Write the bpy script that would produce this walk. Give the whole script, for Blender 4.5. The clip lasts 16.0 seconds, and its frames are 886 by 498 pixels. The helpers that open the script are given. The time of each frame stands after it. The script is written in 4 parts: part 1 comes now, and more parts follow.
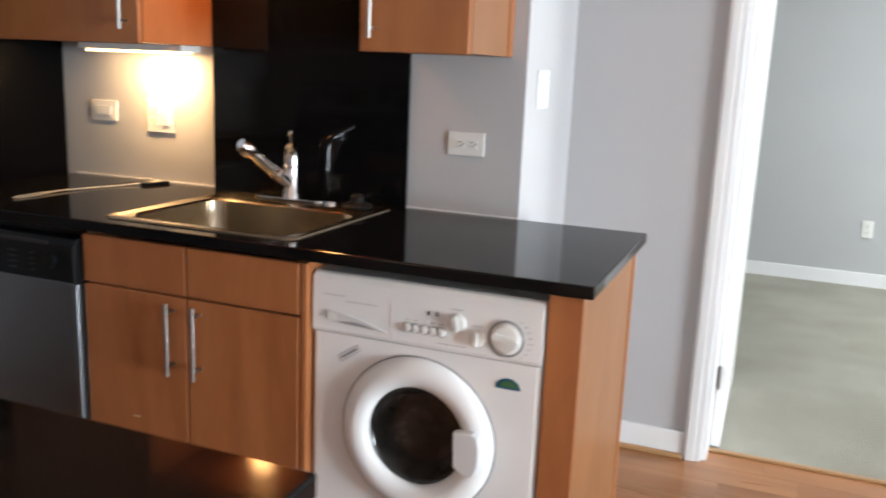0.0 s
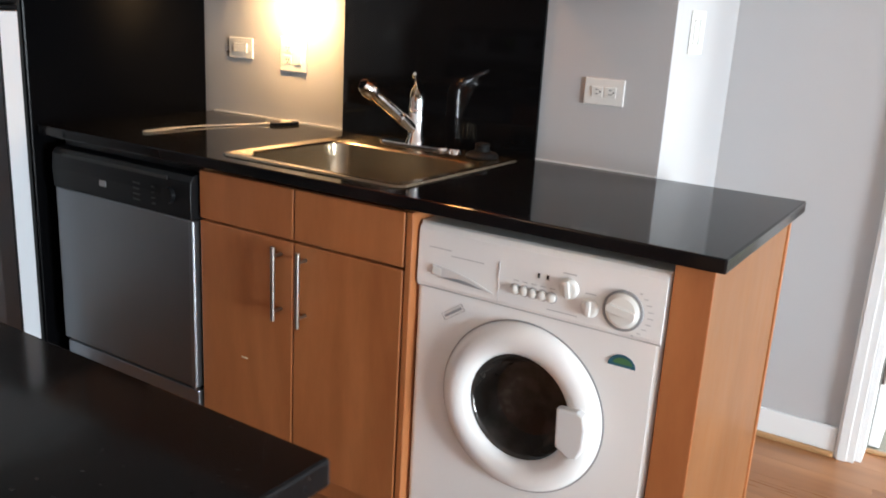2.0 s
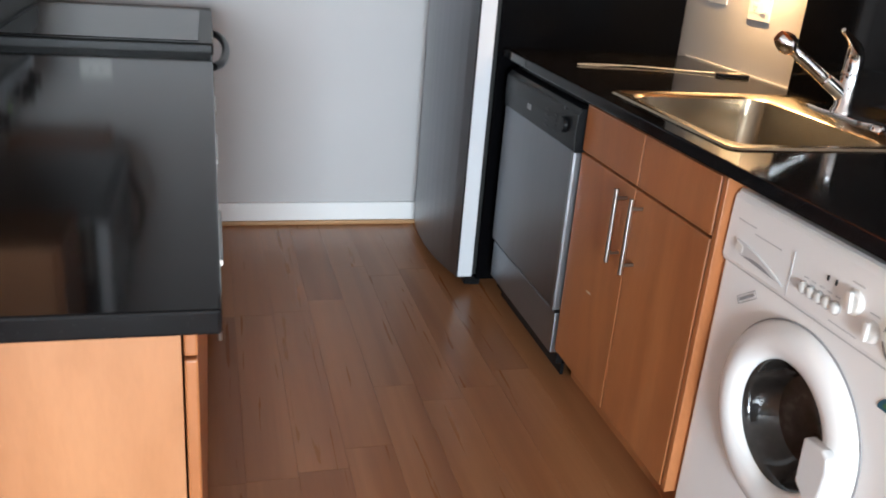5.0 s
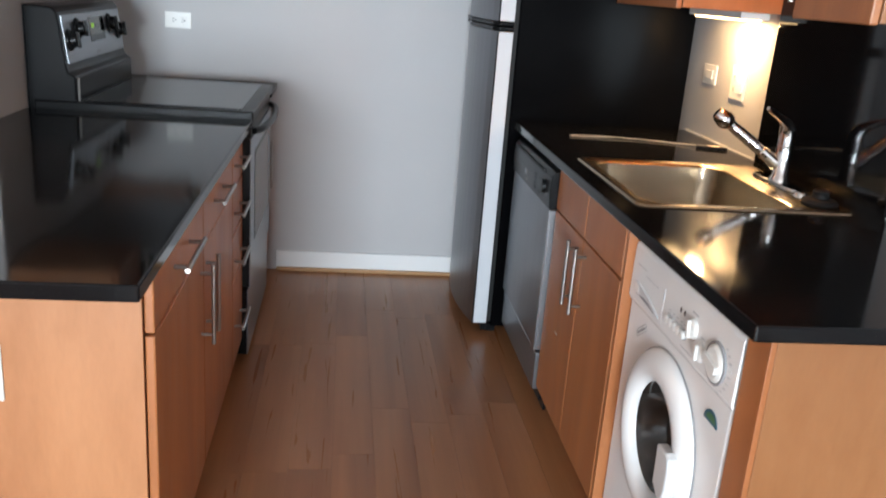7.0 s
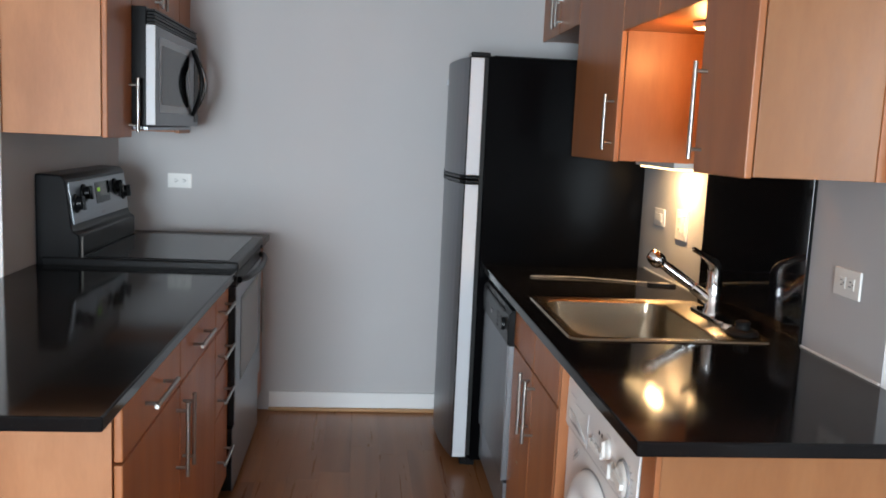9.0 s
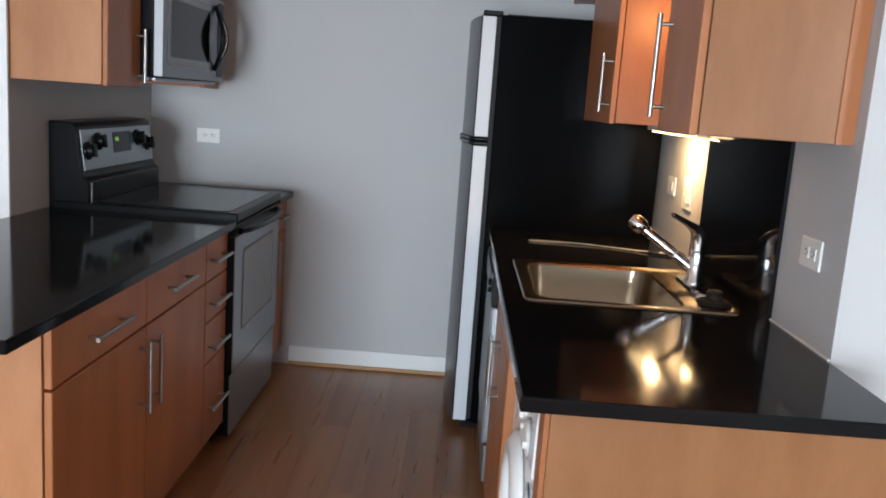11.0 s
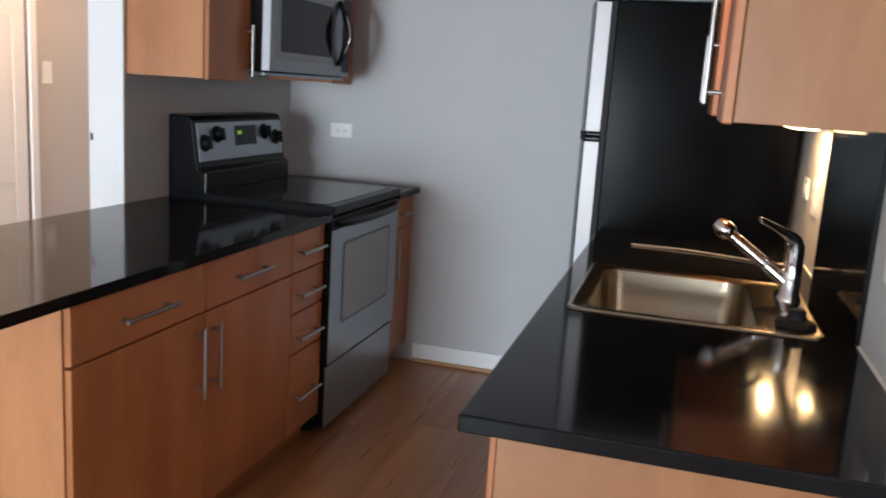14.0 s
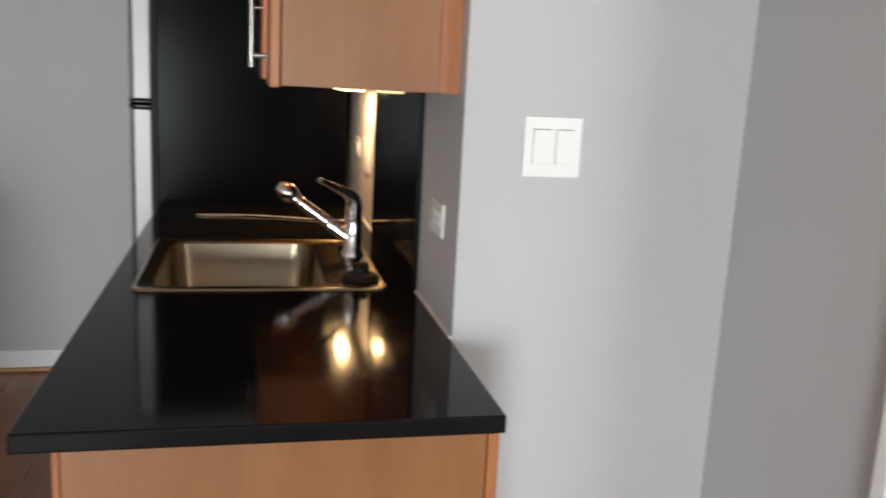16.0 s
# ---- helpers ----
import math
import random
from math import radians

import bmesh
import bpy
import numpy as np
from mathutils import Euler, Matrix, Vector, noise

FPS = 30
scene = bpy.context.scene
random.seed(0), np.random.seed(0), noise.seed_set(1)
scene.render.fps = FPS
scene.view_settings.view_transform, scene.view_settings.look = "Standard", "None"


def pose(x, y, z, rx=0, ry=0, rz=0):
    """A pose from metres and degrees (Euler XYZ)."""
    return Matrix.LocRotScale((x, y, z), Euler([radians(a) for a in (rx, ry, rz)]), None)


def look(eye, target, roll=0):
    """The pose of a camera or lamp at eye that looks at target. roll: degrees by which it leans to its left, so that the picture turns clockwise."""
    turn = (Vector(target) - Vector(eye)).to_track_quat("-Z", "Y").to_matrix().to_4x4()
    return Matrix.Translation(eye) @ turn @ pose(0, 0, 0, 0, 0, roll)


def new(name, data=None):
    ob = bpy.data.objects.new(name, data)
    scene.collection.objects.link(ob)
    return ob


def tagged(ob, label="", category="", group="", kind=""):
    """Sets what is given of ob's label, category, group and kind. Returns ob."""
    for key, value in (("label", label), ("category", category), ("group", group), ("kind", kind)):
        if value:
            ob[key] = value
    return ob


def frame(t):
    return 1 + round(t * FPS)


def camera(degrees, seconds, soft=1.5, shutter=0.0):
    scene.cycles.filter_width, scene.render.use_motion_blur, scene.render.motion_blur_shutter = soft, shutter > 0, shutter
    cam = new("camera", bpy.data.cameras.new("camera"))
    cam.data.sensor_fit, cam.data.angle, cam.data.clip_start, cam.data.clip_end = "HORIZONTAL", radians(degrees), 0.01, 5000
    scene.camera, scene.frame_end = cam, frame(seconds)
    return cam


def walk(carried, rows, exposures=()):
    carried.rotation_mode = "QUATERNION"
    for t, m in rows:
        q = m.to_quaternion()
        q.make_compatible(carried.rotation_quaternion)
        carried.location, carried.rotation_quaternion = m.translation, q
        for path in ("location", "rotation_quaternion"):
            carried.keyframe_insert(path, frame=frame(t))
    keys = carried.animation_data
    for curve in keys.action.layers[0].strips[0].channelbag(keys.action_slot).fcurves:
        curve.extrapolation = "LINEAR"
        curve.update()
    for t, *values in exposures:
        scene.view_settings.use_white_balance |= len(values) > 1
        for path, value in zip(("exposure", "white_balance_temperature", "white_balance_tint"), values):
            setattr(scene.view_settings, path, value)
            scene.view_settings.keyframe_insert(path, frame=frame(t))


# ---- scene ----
cam = camera(55.0, 16.0, 1.8, 0.5)
PATH = [
    (0, (0.304, 0.164, 1.347), (-0.412, 1.985, 0.934), 2.4),
    (0.5, (0.23, 0.129, 1.335), (-0.623, 1.882, 0.887), 2.6),
    (1, (0.209, 0.134, 1.33), (-0.75, 1.823, 0.852), 2.1),
    (1.5, (0.249, 0.233, 1.327), (-0.738, 1.9, 0.831), 2.3),
    (2, (0.327, 0.369, 1.311), (-0.705, 1.998, 0.778), 3.3),
    (2.5, (0.37, 0.457, 1.299), (-0.735, 2.001, 0.67), 3.1),
    (3, (0.38, 0.566, 1.28), (-0.79, 2.016, 0.552), 3.5),
    (3.5, (0.409, 0.622, 1.302), (-0.922, 1.884, 0.505), 3.7),
    (4, (0.475, 0.691, 1.303), (-1.089, 1.663, 0.522), 3.6),
    (6.5, (1.093, 1.186, 1.37), (-0.78, 1.455, 0.721), 5.5),
    (7, (1.172, 1.217, 1.395), (-0.723, 1.463, 0.808), 4.4),
    (7.5, (1.294, 1.236, 1.435), (-0.638, 1.478, 0.977), 3.5),
    (8, (1.372, 1.253, 1.454), (-0.582, 1.504, 1.112), 2.7),
    (8.5, (1.425, 1.298, 1.461), (-0.54, 1.534, 1.175), 2.5),
    (11, (1.423, 1.75, 1.423), (-0.547, 1.724, 1.08), 4.1),
    (11.5, (1.35, 1.8, 1.422), (-0.612, 1.803, 1.035), 4.3),
    (12, (1.32, 1.838, 1.438), (-0.635, 1.767, 1.024), 3.7),
    (12.5, (1.265, 1.938, 1.432), (-0.672, 1.628, 1.039), 3.7),
    (13, (1.235, 2.051, 1.432), (-0.666, 1.548, 1.062), 5.1),
    (13.5, (1.225, 2.136, 1.421), (-0.655, 1.561, 1.055), 5.1),
    (14, (1.207, 2.191, 1.42), (-0.685, 1.664, 1.046), 3.7),
    (14.5, (1.163, 2.224, 1.41), (-0.77, 1.881, 1.03), 3.6),
    (15, (1.161, 2.211, 1.416), (-0.799, 2.114, 1.031), 3.6),
    (15.5, (1.154, 2.224, 1.417), (-0.8, 2.397, 1.028), 3.1),
    (16, (1.148, 2.209, 1.421), (-0.761, 2.653, 1.024), 3.0),
]
walk(cam, [(t, look(eye, target, roll)) for t, eye, target, roll in PATH],
     [(0.0, -0.08, 6700, 10), (1.0, 0.24, 6750, 10), (1.5, 0.08, 6750, 10), (2.5, 0.10, 6750, 10), (4.0, 0.18, 6700, 10), (6.5, 0.1, 6550, 10), (7.0, 0.0, 6600, 10), (8.5, -0.33, 6650, 10),
      (11.0, -0.45, 6500, 10), (13.5, -0.34, 6500, 10), (14.0, -0.42, 6500, 10), (15.0, -0.27, 6800, 11), (15.5, -0.52, 7000, 11), (16.0, -0.8, 7150, 12)])

# ---- light ----
world = bpy.data.worlds.new("sky")
scene.world = world
world.use_nodes = True
wn = world.node_tree
sky = wn.nodes.new("ShaderNodeTexSky")
sky.sky_type, sky.sun_disc, sky.sun_elevation, sky.sun_rotation = "NISHITA", False, radians(40), radians(140)
wn.links.new(sky.outputs[0], wn.nodes["Background"].inputs[0])
wn.nodes["Background"].inputs[1].default_value = 0.1


def area_lamp(name, m, sx, sy, watts, colour):
    d = bpy.data.lights.new(name, "AREA")
    d.shape, d.size, d.size_y, d.energy, d.color = "RECTANGLE", sx, sy, watts, colour
    ob = new(name, d)
    ob.matrix_world = m
    return ob


def point_lamp(name, p, r, watts, colour):
    d = bpy.data.lights.new(name, "POINT")
    d.shadow_soft_size, d.energy, d.color = r, watts, colour
    ob = new(name, d)
    ob.location = p
    return ob


WARM = (1.0, 0.62, 0.28)
area_lamp("window_light", look((7.50, 0.12, 0.95), (0.0, 0.45, 1.00)), 1.8, 1.6, 840, (0.755, 0.89, 1.0))
area_lamp("bedroom_window_light", look((3.40, 5.0, 1.5), (0.5, 5.0, 0.9)), 1.8, 1.4, 165, (0.86, 0.94, 1.0))
area_lamp("under_cabinet_light", look((-1.69, 2.525, 1.352), (-1.69, 2.57, 1.0)), 0.12, 0.03, 5.4, WARM)
point_lamp("niche_light", (-1.20, 2.42, 1.755), 0.045, 6.0, (1.0, 0.45, 0.14))
point_lamp("hall_light", (-1.9, -0.55, 2.2), 0.09, 40, (1.0, 0.64, 0.38))


# ---- materials ----
def material(name, colour, rough=0.5, metal=0.0, spec=0.5):
    m = bpy.data.materials.new(name)
    m.use_nodes = True
    b = m.node_tree.nodes["Principled BSDF"]
    b.inputs["Base Color"].default_value = (*colour, 1)
    b.inputs["Roughness"].default_value = rough
    b.inputs["Metallic"].default_value = metal
    b.inputs["Specular IOR Level"].default_value = spec
    return m, m.node_tree, b


def mapped(nt, scale, space="Object"):
    c = nt.nodes.new("ShaderNodeTexCoord")
    mp = nt.nodes.new("ShaderNodeMapping")
    mp.inputs["Scale"].default_value = scale
    nt.links.new(c.outputs[space], mp.inputs[0])
    return mp


def noise_node(nt, scale, detail=4.0, stretch=(1, 1, 1)):
    n = nt.nodes.new("ShaderNodeTexNoise")
    n.inputs["Scale"].default_value, n.inputs["Detail"].default_value = scale, detail
    nt.links.new(mapped(nt, stretch).outputs[0], n.inputs["Vector"])
    return n


def ramp(nt, src, stops):
    r = nt.nodes.new("ShaderNodeValToRGB")
    while len(r.color_ramp.elements) < len(stops):
        r.color_ramp.elements.new(0.5)
    for e, (p, c) in zip(r.color_ramp.elements, stops):
        e.position, e.color = p, (*c, 1)
    nt.links.new(src, r.inputs[0])
    return r


def bump(nt, b, src, strength, distance=0.002):
    n = nt.nodes.new("ShaderNodeBump")
    n.inputs["Strength"].default_value, n.inputs["Distance"].default_value = strength, distance
    nt.links.new(src, n.inputs["Height"])
    nt.links.new(n.outputs[0], b.inputs["Normal"])


def mixed(nt, a, c, factor, mode="MIX"):
    n = nt.nodes.new("ShaderNodeMix")
    n.data_type, n.blend_type = "RGBA", mode
    nt.links.new(a, n.inputs[6])
    nt.links.new(c, n.inputs[7])
    if isinstance(factor, float):
        n.inputs[0].default_value = factor
    else:
        nt.links.new(factor, n.inputs[0])
    return n.outputs[2]


def rough_from(nt, b, src, low, high):
    r = nt.nodes.new("ShaderNodeMapRange")
    r.inputs["To Min"].default_value, r.inputs["To Max"].default_value = low, high
    nt.links.new(src, r.inputs[0])
    nt.links.new(r.outputs[0], b.inputs["Roughness"])


def paint(name, colour, rough=0.6, vary=0.06, orange_peel=0.12):
    m, nt, b = material(name, colour, rough)
    big = noise_node(nt, 1.4, 3)
    c = ramp(nt, big.outputs[0], [(0.3, tuple(v * (1 - vary) for v in colour)), (0.7, tuple(min(1, v * (1 + vary)) for v in colour))])
    fine = noise_node(nt, 160, 2)
    nt.links.new(c.outputs[0], b.inputs["Base Color"])
    bump(nt, b, fine.outputs[0], orange_peel, 0.0015)
    rough_from(nt, b, big.outputs[0], rough - 0.07, rough + 0.07)
    return m


def wood(name, dark, mid, light, stretch, rough=0.36):
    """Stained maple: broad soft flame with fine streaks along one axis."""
    m, nt, b = material(name, mid, rough)
    info = nt.nodes.new("ShaderNodeObjectInfo")
    shift = nt.nodes.new("ShaderNodeVectorMath")
    shift.operation = "MULTIPLY_ADD"
    mp = mapped(nt, stretch)
    comb = nt.nodes.new("ShaderNodeCombineXYZ")
    for i in range(3):
        nt.links.new(info.outputs["Random"], comb.inputs[i])
    shift.inputs[1].default_value = (13, 7, 17)
    nt.links.new(comb.outputs[0], shift.inputs[0])
    nt.links.new(mp.outputs[0], shift.inputs[2])
    tex = []
    for scale, detail, dist in ((2.2, 3, 0.9), (13, 5, 0.5), (60, 3, 0.0)):
        n = nt.nodes.new("ShaderNodeTexNoise")
        n.inputs["Scale"].default_value, n.inputs["Detail"].default_value, n.inputs["Distortion"].default_value = scale, detail, dist
        nt.links.new(shift.outputs[0], n.inputs["Vector"])
        tex.append(n)
    a = ramp(nt, tex[0].outputs[0], [(0.30, dark), (0.5, mid), (0.72, light)])
    f = ramp(nt, tex[1].outputs[0], [(0.3, (0.92, 0.905, 0.89)), (0.65, (1.03, 1.03, 1.03))])
    out = mixed(nt, a.outputs[0], f.outputs[0], 0.8, "MULTIPLY")
    g = ramp(nt, tex[2].outputs[0], [(0.35, (0.95, 0.94, 0.93)), (0.6, (1, 1, 1))])
    out = mixed(nt, out, g.outputs[0], 0.6, "MULTIPLY")
    nt.links.new(out, b.inputs["Base Color"])
    rough_from(nt, b, tex[1].outputs[0], rough - 0.06, rough + 0.1)
    bump(nt, b, tex[2].outputs[0], 0.08, 0.0006)
    return m


MAPLE = wood("stained_maple", (0.340, 0.116, 0.040), (0.400, 0.144, 0.051), (0.455, 0.172, 0.063), (2.2, 2.2, 0.5))
# Lit copy of the end panel maple, lightened for the peninsula side.
LIT_MAPLE = wood("maple_end_panel", (0.405, 0.170, 0.072), (0.455, 0.197, 0.085), (0.495, 0.222, 0.098), (2.0, 2.0, 0.6))
# Shaded copy of the same maple: weaker light on the sink side put into colour.
SHADED_MAPLE = wood("shaded_maple_end_panel", (0.255, 0.103, 0.038), (0.290, 0.121, 0.046), (0.325, 0.142, 0.056), (2.0, 2.0, 0.6))
EDGE_MAPLE = wood("maple_edge_band", (0.42, 0.19, 0.08), (0.48, 0.23, 0.10), (0.54, 0.27, 0.125), (3.2, 3.2, 0.5))
SHOE_WOOD = wood("shoe_moulding_wood", (0.36, 0.19, 0.08), (0.44, 0.24, 0.11), (0.5, 0.29, 0.14), (0.5, 0.5, 4))
PLANK = wood("laminate_plank", (0.27, 0.105, 0.040), (0.35, 0.148, 0.060), (0.43, 0.198, 0.086), (0.14, 2.8, 2.8), 0.28)
GAP, _, _ = material("dark_joint", (0.20, 0.085, 0.036), 0.8)
WALL = paint("grey_wall_paint", (0.488, 0.480, 0.484), 0.55, 0.03)
HALL_WALL = paint("hall_wall_paint", (0.50, 0.455, 0.425), 0.55, 0.03)
BED_WALL = paint("bedroom_wall_paint", (0.47, 0.475, 0.48), 0.6, 0.03)
WHITE = paint("white_trim_paint", (0.82, 0.82, 0.82), 0.35, 0.02, 0.05)
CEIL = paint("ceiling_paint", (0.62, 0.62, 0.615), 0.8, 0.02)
PLASTIC, _, _ = material("white_plastic", (0.78, 0.77, 0.74), 0.32)
SLOT, _, _ = material("dark_slot", (0.02, 0.02, 0.02), 0.6)
DIM_PRINT, _, _ = material("dim_print", (0.026, 0.026, 0.027), 0.5)
FAINT_PRINT, _, _ = material("faint_print", (0.50, 0.50, 0.51), 0.5)
GREY_PRINT_SHADE, _, _ = material("grey_print_and_shade", (0.30, 0.30, 0.31), 0.6)
BLACK_PLASTIC = paint("black_plastic", (0.007, 0.0072, 0.008), 0.30, 0.1, 0.08)
BLACK_PLASTIC.node_tree.nodes["Principled BSDF"].inputs["Specular IOR Level"].default_value = 0.14
RUBBER, _, _ = material("black_rubber", (0.009, 0.009, 0.009), 0.55, 0.0, 0.25)


def granite():
    m, nt, b = material("black_granite", (0.008, 0.0075, 0.008), 0.06, 0.0, 0.13)
    v = nt.nodes.new("ShaderNodeTexVoronoi")
    v.inputs["Scale"].default_value = 420
    nt.links.new(mapped(nt, (1, 1, 1)).outputs[0], v.inputs["Vector"])
    spark = ramp(nt, v.outputs["Color"], [(0.86, (0.007, 0.0068, 0.0075)), (0.98, (0.018, 0.0175, 0.0175))])
    n = noise_node(nt, 3, 4)
    smear = ramp(nt, n.outputs[0], [(0.35, (0.85, 0.85, 0.85)), (0.7, (1.3, 1.28, 1.25))])
    nt.links.new(mixed(nt, spark.outputs[0], smear.outputs[0], 1.0, "MULTIPLY"), b.inputs["Base Color"])
    rough_from(nt, b, noise_node(nt, 6, 5).outputs[0], 0.05, 0.12)
    return m


GRANITE = granite()
GLASS_BLACK, _nt, _b = material("black_glass", (0.004, 0.004, 0.0045), 0.04, 0.0, 0.22)
rough_from(_nt, _b, noise_node(_nt, 5, 4).outputs[0], 0.03, 0.10)


def fridge_black():
    m, nt, b = material("textured_black_steel", (0.0022, 0.0022, 0.0026), 0.33, 0.0, 0.035)
    n = noise_node(nt, 240, 2)
    bump(nt, b, n.outputs[0], 0.12, 0.0010)
    rough_from(nt, b, noise_node(nt, 5, 3).outputs[0], 0.13, 0.24)
    return m


FRIDGE_BLACK = fridge_black()


def steel(name, colour, rough, stretch, relief=0.05):
    m, nt, b = material(name, colour, rough, 1.0)
    n = noise_node(nt, 90, 3, stretch)
    big = noise_node(nt, 2.5, 3)
    c = ramp(nt, big.outputs[0], [(0.3, tuple(v * 0.93 for v in colour)), (0.7, colour)])
    nt.links.new(c.outputs[0], b.inputs["Base Color"])
    rough_from(nt, b, n.outputs[0], rough - 0.06, rough + 0.08)
    if relief:
        bump(nt, b, n.outputs[0], relief, 0.0004)
    return m


STEEL = steel("brushed_steel", (0.32, 0.34, 0.365), 0.33, (0.06, 1, 3))
STEEL_V = steel("brushed_steel_door", (0.25, 0.26, 0.278), 0.36, (3, 3, 0.05))
SILVER = paint("silver_door_edge", (0.60, 0.62, 0.65), 0.35, 0.03, 0.03)
SINK_STEEL, _nt, _b = material("sink_steel", (0.36, 0.315, 0.25), 0.24, 1.0)
_nt.links.new(ramp(_nt, noise_node(_nt, 3, 3).outputs[0], [(0.3, (0.34, 0.275, 0.195)), (0.7, (0.40, 0.325, 0.235))]).outputs[0], _b.inputs["Base Color"])
CHROME, _, _ = material("chrome", (0.82, 0.82, 0.82), 0.05, 1.0)
NICKEL, _, _ = material("satin_nickel", (0.38, 0.37, 0.35), 0.32, 1.0)
ENAMEL = paint("white_enamel", (0.86, 0.86, 0.855), 0.22, 0.015, 0.02)
ENAMEL_GREY = paint("grey_white_plastic", (0.66, 0.66, 0.66), 0.3, 0.02, 0.03)
DRUM, _, _ = material("drum_dark", (0.03, 0.029, 0.028), 0.3, 0.5)
STICKER, _, _ = material("blue_green_sticker", (0.02, 0.10, 0.16), 0.35)
STICKER_GREEN, _, _ = material("green_print", (0.06, 0.17, 0.07), 0.4)
CARD, _, _ = material("pale_cord", (0.62, 0.54, 0.42), 0.5)
DIFFUSER, _nt, _b = material("lit_diffuser", (0.9, 0.8, 0.6), 0.5)
_b.inputs["Emission Color"].default_value, _b.inputs["Emission Strength"].default_value = (1.0, 0.66, 0.32, 1), 9.0
BULB, _nt, _b = material("lit_bulb", (0.9, 0.8, 0.6), 0.5)
_b.inputs["Emission Color"].default_value, _b.inputs["Emission Strength"].default_value = (1.0, 0.75, 0.45, 1), 14.0
LED, _nt, _b = material("green_display_digits", (0.1, 0.4, 0.05), 0.5)
_b.inputs["Emission Color"].default_value, _b.inputs["Emission Strength"].default_value = (0.55, 1.0, 0.08, 1), 0.35
GLASS, _nt, _b = material("clear_glass", (1, 1, 1), 0.02)
_b.inputs["Transmission Weight"].default_value, _b.inputs["IOR"].default_value = 1.0, 1.45


def carpet():
    m, nt, b = material("beige_carpet", (0.42, 0.40, 0.34), 0.95, 0, 0.1)
    big = noise_node(nt, 2.0, 5)
    c = ramp(nt, big.outputs[0], [(0.3, (0.37, 0.35, 0.29)), (0.7, (0.47, 0.45, 0.385))])
    fine = noise_node(nt, 320, 2)
    f = ramp(nt, fine.outputs[0], [(0.3, (0.72, 0.72, 0.72)), (0.7, (1.1, 1.1, 1.1))])
    nt.links.new(mixed(nt, c.outputs[0], f.outputs[0], 1.0, "MULTIPLY"), b.inputs["Base Color"])
    bump(nt, b, fine.outputs[0], 0.8, 0.006)
    return m


CARPET = carpet()


# ---- mesh helpers ----
def box(bm, x0, x1, y0, y1, z0, z1):
    v = [bm.verts.new((x, y, z)) for x in (x0, x1) for y in (y0, y1) for z in (z0, z1)]
    for f in ((0, 1, 3, 2), (4, 6, 7, 5), (0, 4, 5, 1), (2, 3, 7, 6), (0, 2, 6, 4), (1, 5, 7, 3)):
        bm.faces.new([v[i] for i in f])


def ring_frame(axis):
    a = Vector(axis).normalized()
    u = a.orthogonal().normalized()
    return a, u, a.cross(u)


def tube(bm, pts, radii, seg=12, caps=True):
    """A round bar along pts; radii is one number or one a point."""
    pts = [Vector(p) for p in pts]
    if not isinstance(radii, (list, tuple)):
        radii = [radii] * len(pts)
    rings, u = [], None
    for i, p in enumerate(pts):
        d = (pts[min(i + 1, len(pts) - 1)] - pts[max(i - 1, 0)]).normalized()
        u = d.orthogonal().normalized() if u is None else (u - d * u.dot(d)).normalized()
        w = d.cross(u)
        rings.append([bm.verts.new(p + radii[i] * (math.cos(k * math.tau / seg) * u + math.sin(k * math.tau / seg) * w)) for k in range(seg)])
    for a, b in zip(rings, rings[1:]):
        for k in range(seg):
            bm.faces.new((a[k], a[(k + 1) % seg], b[(k + 1) % seg], b[k]))
    if caps:
        bm.faces.new(rings[0][::-1])
        bm.faces.new(rings[-1])


def lathe(bm, centre, axis, profile, seg=48, close=False):
    """Turns profile (radius, height along axis) round an axis."""
    a, u, w = ring_frame(axis)
    c = Vector(centre)
    rings = []
    for r, h in profile:
        if r < 1e-5:
            rings.append([bm.verts.new(c + a * h)])
        else:
            rings.append([bm.verts.new(c + a * h + r * (math.cos(k * math.tau / seg) * u + math.sin(k * math.tau / seg) * w)) for k in range(seg)])
    pairs = list(zip(rings, rings[1:]))
    if close:
        pairs.append((rings[-1], rings[0]))
    for p, q in pairs:
        for k in range(seg):
            k2 = (k + 1) % seg
            if len(p) == 1 and len(q) > 1:
                bm.faces.new((p[0], q[k], q[k2]))
            elif len(q) == 1 and len(p) > 1:
                bm.faces.new((p[k], p[k2], q[0]))
            elif len(p) > 1:
                bm.faces.new((p[k], p[k2], q[k2], q[k]))


def prism(bm, outline, axis, lo, hi):
    """Extrudes a 2D outline along axis (0, 1 or 2) from lo to hi."""
    def put(p, h):
        c = list(p)
        c.insert(axis, h)
        return bm.verts.new(c)
    a, b = [put(p, lo) for p in outline], [put(p, hi) for p in outline]
    n = len(a)
    for k in range(n):
        bm.faces.new((a[k], a[(k + 1) % n], b[(k + 1) % n], b[k]))
    bm.faces.new(a[::-1])
    bm.faces.new(b)


def rounded(x0, x1, y0, y1, r, n=5):
    pts = []
    for cx, cy, a0 in ((x1 - r, y1 - r, 0), (x0 + r, y1 - r, 90), (x0 + r, y0 + r, 180), (x1 - r, y0 + r, 270)):
        for k in range(n + 1):
            a = radians(a0 + 90 * k / n)
            pts.append((cx + r * math.cos(a), cy + r * math.sin(a)))
    return pts


